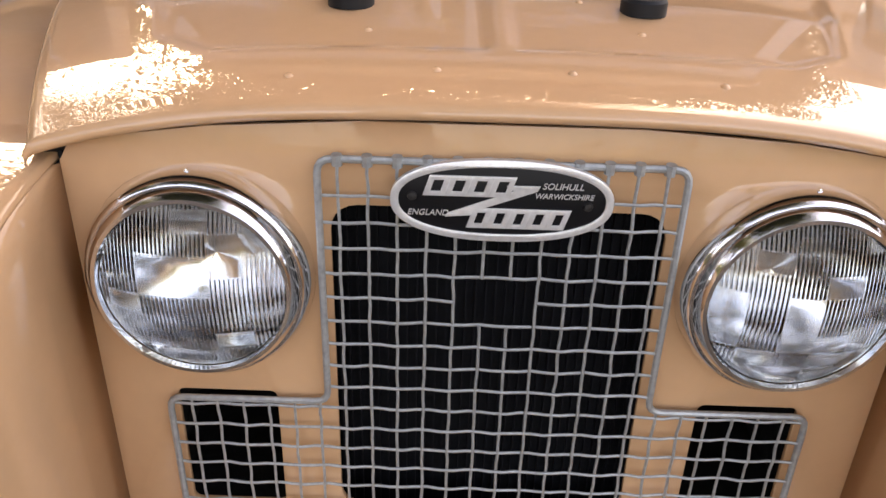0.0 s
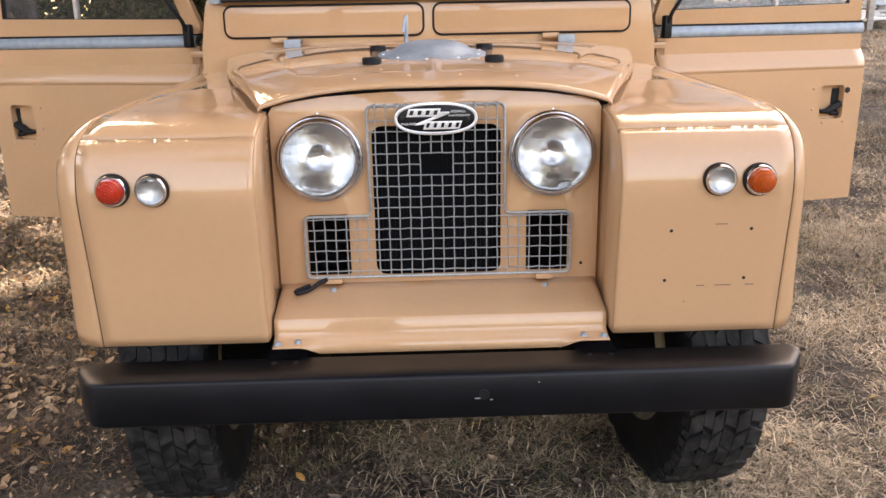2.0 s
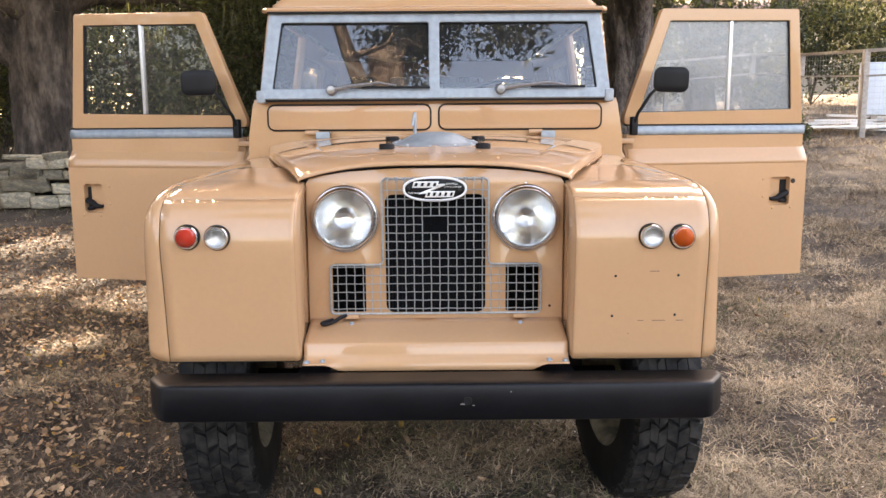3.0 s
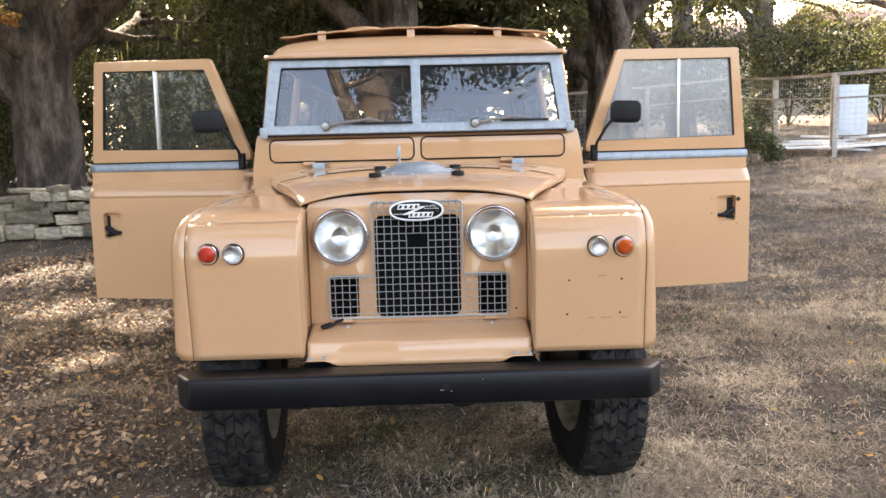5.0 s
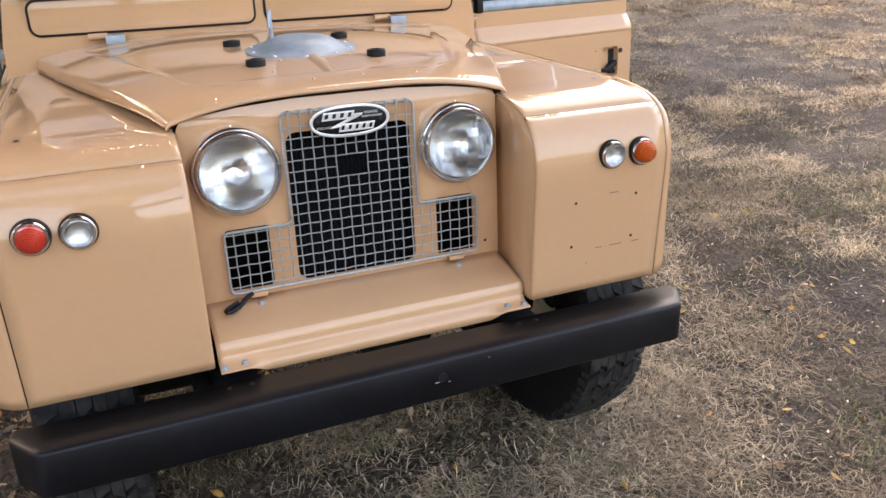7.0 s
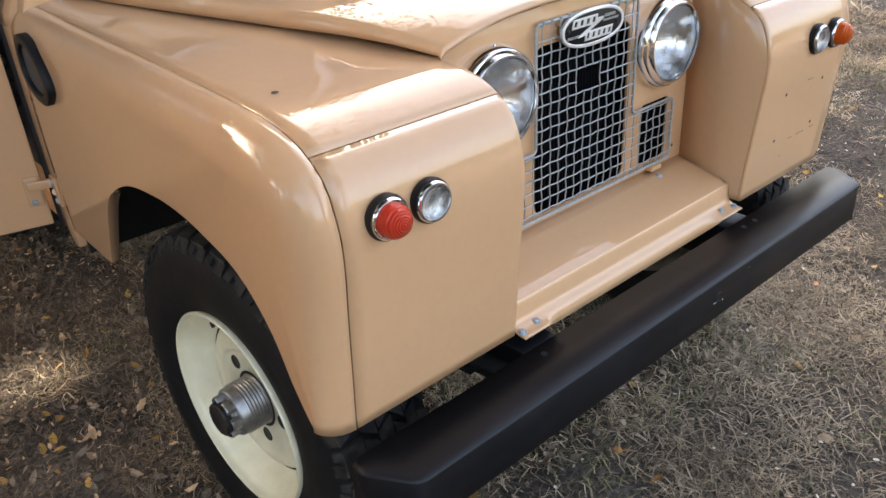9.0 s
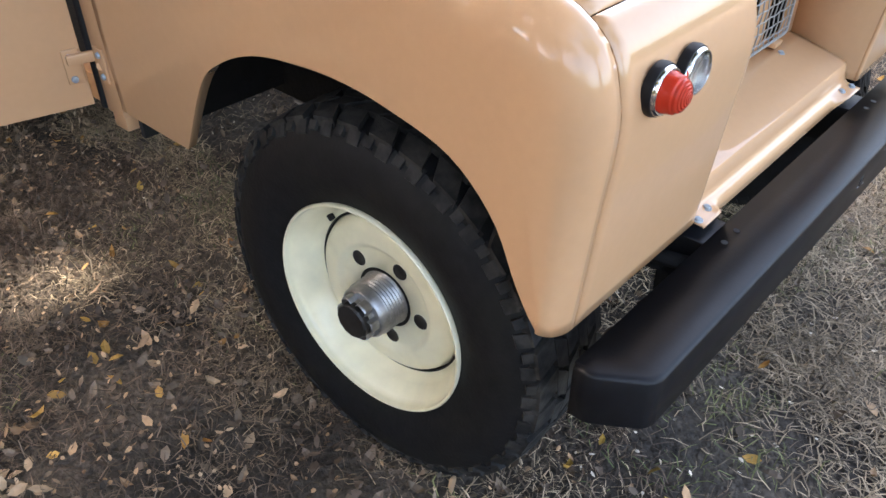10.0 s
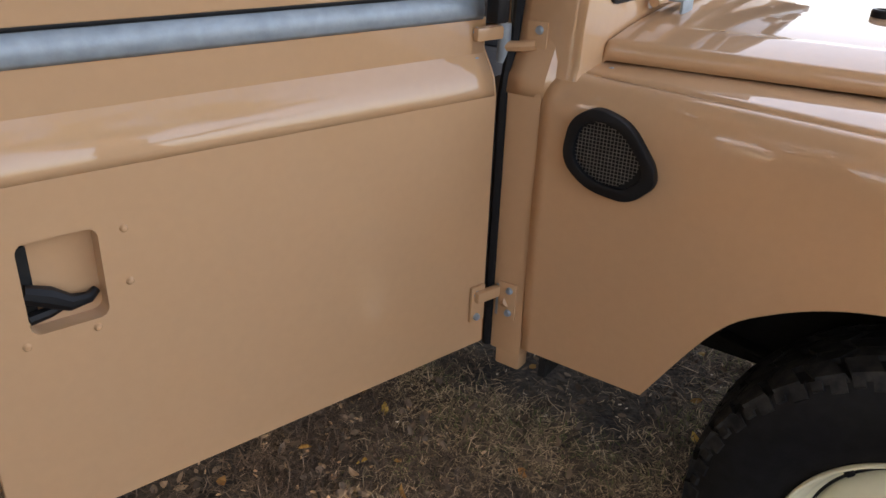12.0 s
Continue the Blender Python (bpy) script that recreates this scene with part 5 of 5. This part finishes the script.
# lighter leaves massed here, with the sunlit look of the litter in their colour
leaves(7500, (-4.6, -1.25, 0.2, 6.0), 0.044, LITTER, 14, "drift of brown oak leaves beside the wall, pale as if sunlit")
leaves(5200, (-0.6, 5.0, -1.8, 5.0), 0.013, PALE, 17, "pale crumbs of straw and leaf in the sward")
# dark litter beneath the car, likewise deepening the shade by colour
leaves(1800, (-0.9, 0.9, -0.1, 3.2), 0.034, DECAY, 16, "leaf litter beneath the car, coloured dark for the shade there")
leaves(1100, (-3.0, 2.5, -1.5, 3.5), 0.040, YELLOW, 12, "small yellow and orange fallen leaves", lambda x, y: 0.9 if x < -0.3 else 0.22)


# ---- trees ----
# where the sun finds its way through the crowns to the ground
SUN_FLECKS = ((-1.02, 1.42, 0.26), (-2.2, 2.9, 0.45), (-2.9, 3.4, 0.40), (-2.1, 2.1, 0.28), (-3.7, 4.7, 0.5), (-3.0, 4.7, 0.3), (1.35, 2.3, 0.22), (2.2, 3.4, 0.3))


def leaf_cloud(verts, faces, centre, radius, count, size, rng, droop=0.0):
    d = rng.normal(0, 1, (count, 3))
    d *= (radius * rng.random(count) ** 0.5 / np.linalg.norm(d, axis=1))[:, None]
    p = np.array(centre) + d * (1, 1, 0.7)
    p[:, 2] -= droop * rng.random(count)
    lit = p[:, :2] - np.array(sun_to[:2])[None] * (p[:, 2:] / sun_to.z)
    for x, y, r in SUN_FLECKS:
        p = p[np.hypot(lit[:, 0] - x, lit[:, 1] - y) > r]
        lit = p[:, :2] - np.array(sun_to[:2])[None] * (p[:, 2:] / sun_to.z)
    count = len(p)
    u = rng.normal(0, 1, (count, 3))
    u /= np.linalg.norm(u, axis=1)[:, None]
    v = np.cross(u, rng.normal(0, 1, (count, 3)))
    v /= np.linalg.norm(v, axis=1)[:, None]
    l, w = size * rng.uniform(0.3, 0.65, (count, 1)), size * rng.uniform(0.15, 0.28, (count, 1))
    b = len(verts)
    verts += np.stack([p - u * l, p + v * w, p + u * l, p - v * w], 1).reshape(-1, 3).tolist()
    faces += (b + np.arange(count)[:, None] * 4 + [0, 1, 2, 3]).tolist()


def build_tree(name, at, height, girth, spread, seed, label, leaf=LEAF, leaf_size=0.075, clouds=70, per=300, low=0.35, limbs=7, forks=(), gnarl=False):
    """A tapered, crooked trunk with limbs, and a crown of many small leaves in clumps."""
    rng = np.random.default_rng(seed)
    x, y = at
    z = float(ground_z(x, y)) - 0.15
    tree = root(name, (x, y, z), label, "tree")
    bm = bmesh.new()
    pts, rad = [], []
    wob = rng.normal(0, 0.05 * height / 6, (9, 2))
    for k in range(9):
        u = k / 8
        pts.append((x + wob[k][0] * u, y + wob[k][1] * u, z + height * 0.62 * u))
        rad.append(girth * (1.25 - 0.6 * u if k else 1.6))
    if gnarl:
        fine = smooth_line(pts, 40)
        thick = [float(np.interp(q.z, [p[2] for p in pts], rad)) for q in fine]
        tube(fine, 0, 40, bm, thick)
        for k, v in enumerate(bm.verts):
            c, a = fine[k // 40], 2 * math.pi * (k % 40) / 40
            q = Vector((math.cos(a), math.sin(a), 0))
            dent = 0.22 * noise.noise(Vector((1.6 * q.x, 1.6 * q.y, 0.9 * v.co.z))) + 0.13 * noise.noise(Vector((4.5 * q.x, 4.5 * q.y, 1.1 * v.co.z))) + 0.07 * noise.noise(Vector((11 * q.x, 11 * q.y, 3.0 * v.co.z)))
            v.co = c + (v.co - c) * (1 + dent)
    else:
        tube(pts, 0, 14, bm, rad)
    tips = []
    starts = [(rng.uniform(0.25, 1.0), rng.uniform(0, 6.283)) for _ in range(limbs)] + list(forks)
    for u, a in starts:
        i = min(8, int(u * 8))
        p = Vector(pts[i])
        r = rad[i] * 0.55
        reach = spread * rng.uniform(0.6, 1.0)
        rise = height * rng.uniform(0.12, 0.4)
        line, widths = [p], [r]
        for j in range(1, 7):
            v = j / 6
            bend = rng.normal(0, 0.12, 3)
            line.append(p + Vector((math.cos(a) * reach * v + bend[0], math.sin(a) * reach * v + bend[1], rise * v ** 0.8 + bend[2])))
            widths.append(r * (1 - 0.85 * v))
        tube(line, 0, 8, bm, widths)
        tips += [tuple(q) for q in line[3:]]
        for _ in range(3):
            j = int(rng.integers(2, 6))
            b2 = a + rng.normal(0, 0.9)
            q = line[j]
            sub = [q]
            for w in (0.35, 0.7, 1.0):
                sub.append(q + Vector((math.cos(b2) * reach * 0.5 * w, math.sin(b2) * reach * 0.5 * w, rng.uniform(-0.2, 0.5) * w)))
            tube(sub, 0, 6, bm, [widths[j] * 0.6, widths[j] * 0.4, widths[j] * 0.25, 0.012])
            tips += [tuple(sub[-1]), tuple(sub[-2])]
    part("trunk", bm, BARK, tree, sharp=80)
    verts, faces = [], []
    for _ in range(clouds):
        t = tips[int(rng.integers(len(tips)))]
        c = (t[0] + rng.normal(0, 0.45), t[1] + rng.normal(0, 0.45), max(t[2] + rng.normal(0.1, 0.4), z + height * low * rng.uniform(0.8, 1.3)))
        leaf_cloud(verts, faces, c, rng.uniform(0.45, 0.95) * spread / 3.2, per, leaf_size, rng, 0.35)
    crown = link("crown", stuff_mesh(verts, faces), leaf, tree, flat=True)
    return tree


# an oak out of view, added so its crown over the car dims the sky
build_tree("oak_tree", (-4.9, 2.2), 10.0, 0.42, 7.0, 31, "unseen live oak with a high crown, added to shade the car", leaf_size=0.17, clouds=330, per=340, low=0.60, limbs=0, forks=[(0.80 + 0.025 * (k % 8), -0.9 + 0.16 * k) for k in range(12)] + [(0.9, 2.8), (0.95, 4.2)])
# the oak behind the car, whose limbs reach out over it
build_tree("oak_tree", (-0.5, 9.8), 11.0, 0.36, 4.4, 33, "old live oak with a dense crown behind the car", leaf=LEAF_SHADED, leaf_size=0.17, clouds=360, per=340, low=0.36, limbs=6, forks=[(0.45 + 0.05 * (k % 10), -3.0 + 0.6 * k) for k in range(10)], gnarl=True)
# another oak, added to screen sky glare off the bonnet and fill the background
build_tree("oak_tree", (3.5, 12.4), 11.0, 0.36, 4.2, 35, "old live oak with a dense crown behind the car", leaf=LEAF_SHADED, leaf_size=0.17, clouds=260, per=330, low=0.34, limbs=6, forks=[(0.45 + 0.05 * (k % 10), -3.0 + 0.7 * k) for k in range(9)], gnarl=True)
# the near oak by the stone wall, and the wood behind the car
near_oak = build_tree("oak_tree", (-5.45, 9.0), 7.5, 0.40, 4.2, 21, "large live oak with dark furrowed bark behind a stone wall", clouds=110, per=330, low=0.42, forks=((0.45, 2.6), (0.5, 0.3), (0.4, 3.6)), gnarl=True)
def hang_moss(tree, count, area, seed):
    """Pale strands of moss hanging from the limbs, in bunches."""
    rng = np.random.default_rng(seed)
    verts, faces = [], []
    for _ in range(count):
        x, y, z = (rng.uniform(a, b) for a, b in area)
        for _ in range(int(rng.integers(5, 12))):
            px, py, pz = x + rng.normal(0, 0.10), y + rng.normal(0, 0.10), z + rng.normal(0, 0.12)
            long, w, a = rng.uniform(0.12, 0.5), rng.uniform(0.002, 0.006), rng.uniform(0, 3.14)
            dx, dy, sway = w * math.cos(a), w * math.sin(a), rng.normal(0, 0.03)
            b = len(verts)
            verts += [(px - dx, py - dy, pz), (px + dx, py + dy, pz), (px + sway + 0.7 * dx, py + 0.7 * dy, pz - 0.6 * long), (px + sway - 0.7 * dx, py - 0.7 * dy, pz - 0.6 * long), (px + 1.3 * sway, py, pz - long)]
            faces += [(b, b + 1, b + 2, b + 3), (b + 3, b + 2, b + 4)]
    tagged(link("hanging_moss", stuff_mesh(verts, faces), MOSS, tree, "pale strands of hanging moss", flat=True), kind="stuff")


twig_verts, twig_faces = [], []
leaf_cloud(twig_verts, twig_faces, (-5.55, 7.75, 3.2), 0.26, 150, 0.12, np.random.default_rng(5))
leaf_cloud(twig_verts, twig_faces, (-5.25, 7.8, 3.10), 0.13, 50, 0.11, np.random.default_rng(6))
link("dead_leaves", stuff_mesh(twig_verts, twig_faces), YELLOW, near_oak, "orange dead leaves on a twig", flat=True)
part("twig", tube([(-5.45, 8.9, 3.3), (-5.6, 8.2, 3.35), (-5.5, 7.8, 3.2), (-5.2, 7.75, 3.08)], 0, 6, taper=[0.03, 0.02, 0.012, 0.004]), BARK, near_oak)
hang_moss(near_oak, 75, ((-7.2, -1.6), (7.6, 11.5), (2.6, 5.0)), 91)
# the first four stand out of view, added to cut light and reflections from the left
for k, (x, y, h, g, sp) in enumerate(((-12.6, -6.6, 8.0, 0.4, 5.2), (-8.6, -2.5, 9.5, 0.36, 4.0), (-9.2, 1.8, 10.0, 0.38, 4.2), (-9.0, 5.4, 9.0, 0.36, 3.8), (-9.5, 12.5, 8, 0.35, 4.2), (-6.0, 15.5, 9, 0.4, 4.6), (-2.2, 14.0, 8, 0.36, 4.4), (0.8, 15.5, 8.5, 0.4, 4.6), (4.6, 21.0, 9, 0.4, 4.6), (7.6, 21.0, 11.0, 0.34, 4.4), (10.6, 22.5, 12.0, 0.34, 4.2), (16.5, 25.0, 8.5, 0.34, 4.2), (-3.5, 20.0, 10, 0.4, 5.0))):
    build_tree("oak_tree", (x, y), h, g, sp, 40 + k, "spreading live oak with dense dark foliage", leaf=LEAF_SHADED if k % 2 else LEAF, leaf_size=0.10, clouds=140, per=230, low=0.2 if x < 3 else 0.2)


build_tree("oak_tree", (-0.9, -9.0), 11.0, 0.42, 3.4, 52, "tall live oak with a bare forked trunk across the field", leaf=LEAF_SHADED, leaf_size=0.15, clouds=110, per=260, low=0.82, limbs=0, forks=((0.55, 0.15), (0.8, 2.6), (0.9, 5.0)), gnarl=True)


def bush(at, size, seed, label, n=26, mat=LEAF, leaf=0.07):
    rng = np.random.default_rng(seed)
    x, y = at
    z = float(ground_z(x, y))
    ob = root("shrub", (x, y, z), label, "shrub")
    bm = bmesh.new()
    verts, faces = [], []
    for k in range(n):
        a, r = rng.uniform(0, 6.283), size * rng.uniform(0.1, 0.8)
        tip = (x + r * math.cos(a), y + r * math.sin(a), z + size * rng.uniform(0.3, 1.5))
        if k < 8:
            tube([(x, y, z), ((x + tip[0]) / 2, (y + tip[1]) / 2, z + 0.6 * (tip[2] - z)), tip], 0, 5, bm, [0.02, 0.012, 0.004])
        leaf_cloud(verts, faces, tip, size * 0.35, 90, leaf, rng, 0.1)
    part("stalk", bm, BARK, ob)
    link("foliage", stuff_mesh(verts, faces), mat, ob, flat=True)


bush((5.6, 11.4), 0.72, 61, "green shrub growing before the wire fence", 34)
bush((6.2, 11.6), 0.35, 62, "low dry shrub at the fence foot", 16)
bush((-8.2, 9.5), 1.1, 63, "dark shrub beneath the oak", mat=LEAF_SHADED)
bush((-1.6, 12.0), 1.2, 64, "dark undergrowth behind the car", mat=LEAF_SHADED)
bush((2.2, 13.0), 1.2, 65, "dark undergrowth behind the car", mat=LEAF_SHADED)
for k, (x, y) in enumerate(((6.0, 22.0), (8.4, 20.5), (10.6, 20.5), (12.8, 19.5), (15.0, 20.0), (-9.6, 11.2), (-7.6, 11.6), (-5.8, 11.9), (-3.9, 11.6), (-2.6, 12.6), (-8.6, 13.6), (-6.8, 14.2), (-4.6, 13.6), (-3.4, 15.2), (0.4, 13.8))):
    bush((x, y), 2.0, 70 + k, "dense dark undergrowth below the oaks", 60, LEAF_SHADED, 0.15 if x > 5 else 0.09)


def tree_belt():
    """The wood round about, as one soft mass of leaf clumps with stems."""
    rng = np.random.default_rng(77)
    verts, faces = [], []
    bm = bmesh.new()
    for k in range(205):
        a = rng.uniform(0, 6.283) if k < 160 else rng.uniform(1.5, 2.5)
        r = rng.uniform(24, 40) if k < 160 else rng.uniform(19, 26)
        x, y = r * math.cos(a), r * math.sin(a)
        behind = a > 4.15 or a < 0.8
        z = float(ground_z(x, y))
        if 0.98 < a < 1.27:
            x, y = x * 50 / r, y * 50 / r
            z = float(ground_z(x, y))
        h = rng.uniform(5, 10) if not behind else rng.uniform(1.8, 3.0)
        tube([(x, y, z), (x + rng.normal(0, 0.3), y + rng.normal(0, 0.3), z + h * 0.6)], 0, 6, bm, [0.3, 0.15])
        for _ in range(16):
            c = (x + rng.normal(0, 1.7), y + rng.normal(0, 1.7), z + h * rng.uniform(0.15, 1.0))
            leaf_cloud(verts, faces, c, rng.uniform(1.0, 2.0) * (0.5 if behind else 1.0), 30 if behind else 46, 0.42, rng, 0.4)
    belt = root("woodland", (0, 30, 0), "belt of dark oak woodland all round the field", "trees")
    belt["kind"] = "stuff"
    tagged(link("foliage", stuff_mesh(verts, faces), LEAF_SHADED, belt, flat=True), kind="stuff")
    tagged(part("stems", bm, BARK, belt), kind="stuff")


tree_belt()


# ---- stone wall ----
def build_stone_wall():
    rng = random.Random(15)
    wall = root("stone_wall", (-6.5, 7.1, ground_z(-6.5, 7.1)), "low dry wall of rough pale field stones", "wall")
    core = bmesh.new()
    for k in range(16):
        x = -10.2 + 0.42 * k
        z = float(ground_z(x, 7.15))
        box(x, x + 0.44, 7.02, 7.28, z - 0.1, z + 0.48, bm=core)
    part("core", core, DARK, wall)
    blanks = []
    for k in range(8):
        bm = bmesh.new()
        bmesh.ops.create_cube(bm, size=1)
        bmesh.ops.bevel(bm, geom=bm.edges[:], offset=0.12, segments=2, profile=0.55, affect="EDGES")
        for v in bm.verts:
            v.co += Vector((rng.uniform(-1, 1), rng.uniform(-1, 1), rng.uniform(-1, 1))) * 0.075
        me = bpy.data.meshes.new("stone")
        bm.to_mesh(me)
        bm.free()
        me.materials.append(STONE)
        me.shade_smooth()
        blanks.append(me)
    inv = wall.matrix_basis.inverted()
    row_z = 0.0
    for row in range(5):
        h = (0.17, 0.15, 0.13, 0.10, 0.07)[row]
        x = -10.3 + rng.uniform(0, 0.15)
        while x < -3.6:
            w = rng.uniform(0.14, 0.36) if rng.random() < 0.65 else rng.uniform(0.36, 0.6)
            if row == 4 and rng.random() < 0.15:
                x += w
                continue
            hh = h * (rng.uniform(0.75, 1.25) if w < 0.36 or row > 2 else rng.uniform(1.3, 1.9))
            z = ground_z(x, 7.1) + row_z
            ob = new("stone", rng.choice(blanks))
            ob.parent = wall
            ob.matrix_parent_inverse = inv
            ob.matrix_basis = Matrix.Translation((x + w / 2, 7.06 + rng.uniform(-0.03, 0.03), z + hh / 2)) @ Euler((rng.uniform(-0.08, 0.08), rng.uniform(-0.08, 0.08), rng.uniform(-0.1, 0.1))).to_matrix().to_4x4() @ Matrix.Diagonal((w * 0.98, 0.34, hh, 1))
            x += w
        row_z += h


build_stone_wall()


# ---- fence, cabinet, boards, houses ----
def build_fence(points, name_label, height=1.54):
    fence = root("wire_fence", (*points[0], ground_z(*points[0])), name_label, "fence")
    tops = []
    for (xa, ya), (xb, yb) in zip(points, points[1:]):
        n = max(1, round(math.hypot(xb - xa, yb - ya) / 2.0))
        for k in range(n + 1):
            x, y = xa + (xb - xa) * k / n, ya + (yb - ya) * k / n
            z = float(ground_z(x, y))
            if not tops or (Vector(tops[-1]) - Vector((x, y, z + height))).length > 0.3:
                tops.append((x, y, z + height))
                part("post", box(x - 0.05, x + 0.05, y - 0.05, y + 0.05, z - 0.2, z + height, 0.006), TIMBER, fence)
    for a, b in zip(tops, tops[1:]):
        a, b = Vector(a), Vector(b)
        d = (b - a).normalized()
        side = Vector((-d.y, d.x, 0)) * 0.045
        for drop, w in ((0.0, 0.05), (0.45, 0.03)):
            lo = Vector((0, 0, -drop))
            rows = [[a + side + lo, a - side + lo, a - side + lo - Vector((0, 0, w)), a + side + lo - Vector((0, 0, w))], [b + side + lo, b - side + lo, b - side + lo - Vector((0, 0, w)), b + side + lo - Vector((0, 0, w))]]
            part("rail", loft(rows, closed=True), TIMBER, fence)
        net = bmesh.new()
        long = (b - a).length
        for k in range(int(height / 0.1)):
            z = Vector((0, 0, -0.06 - 0.1 * k))
            tube([a + z, b + z], 0.0022, 3, net, caps=False)
        for k in range(int(long / 0.1)):
            q = a.lerp(b, k * 0.1 / long)
            tube([q, q - Vector((0, 0, height - 0.05))], 0.0018, 3, net, caps=False)
        tagged(part("wire_mesh", net, WIRE, fence), kind="stuff")


build_fence([(13.5, 8.6), (9.6, 10.4), (7.6, 12.0), (7.3, 16.4), (1.5, 17.0), (-2.5, 17.4)], "weathered timber and wire mesh fence")
cab_z = ground_z(8.6, 13.4)
cabinet = root("utility_cabinet", (8.6, 13.4, cab_z), "pale grey electricity cabinet on a post behind the fence", "cabinet")
part("body", box(8.30, 8.92, 13.25, 13.55, cab_z + 0.22, cab_z + 1.22, 0.015), CABINET, cabinet)
part("door", box(8.33, 8.62, 13.235, 13.252, cab_z + 0.28, cab_z + 1.16, 0.005), CABINET, cabinet)
part("post", box(8.50, 8.62, 13.36, 13.48, cab_z - 0.1, cab_z + 0.25), TIMBER, cabinet)
boards = random.Random(8)
for k in range(11):
    x, y = 7.9 + boards.uniform(-0.4, 1.6), 12.9 + boards.uniform(-0.6, 1.0)
    z = float(ground_z(x, y)) + 0.03 + 0.03 * (k // 3)
    bm = box(-0.9, 0.9, -0.10, 0.10, -0.02, 0.02, 0.003)
    ob = part("white_board", bm, BOARD, m=Matrix.Translation((x, y, z + 0.05)) @ Euler((0, boards.uniform(-0.06, 0.06), boards.uniform(-0.5, 0.5))).to_matrix().to_4x4())
    tagged(ob, "white painted board in a loose pile on the ground", "board", "boards piled behind the fence")


def house(x, y, w, d, h, label):
    z = float(ground_z(x, y))
    home = root("house", (x, y, z), label, "house")
    holes = [rounded(-w / 2 + 0.8 + 2.2 * k, -w / 2 + 2.0 + 2.2 * k, 1.0, 2.2, 0.02) for k in range(int((w - 1) / 2.2))]
    part("wall", plate([(-w / 2, -1), (w / 2, -1), (w / 2, h), (-w / 2, h)], holes, 0.2), STUCCO, home, m=Matrix.Translation((x, y, z)))
    bm = box(x - w / 2, x + w / 2, y + 0.3, y + d, z - 1, z + h)
    part("body", bm, STUCCO, home)
    for k, hl in enumerate(holes):
        part("window", plate(hl, (), 0.03), PANE, home, m=Matrix.Translation((x, y, z)))
    e = 0.5
    rows = [[(x - w / 2 - e, y - e, z + h), (x + w / 2 + e, y - e, z + h)], [(x - w / 2, y + d / 2, z + h + 1.5), (x + w / 2, y + d / 2, z + h + 1.5)], [(x - w / 2 - e, y + d + e, z + h), (x + w / 2 + e, y + d + e, z + h)]]
    part("roof", loft(rows), ROOFING, home, thick=0.15)


house(14.0, 36.0, 9.0, 7.0, 4.0, "pale stucco house half hidden by trees")
house(23.0, 33.0, 9.0, 7.0, 4.2, "pale stucco house beyond the fence")
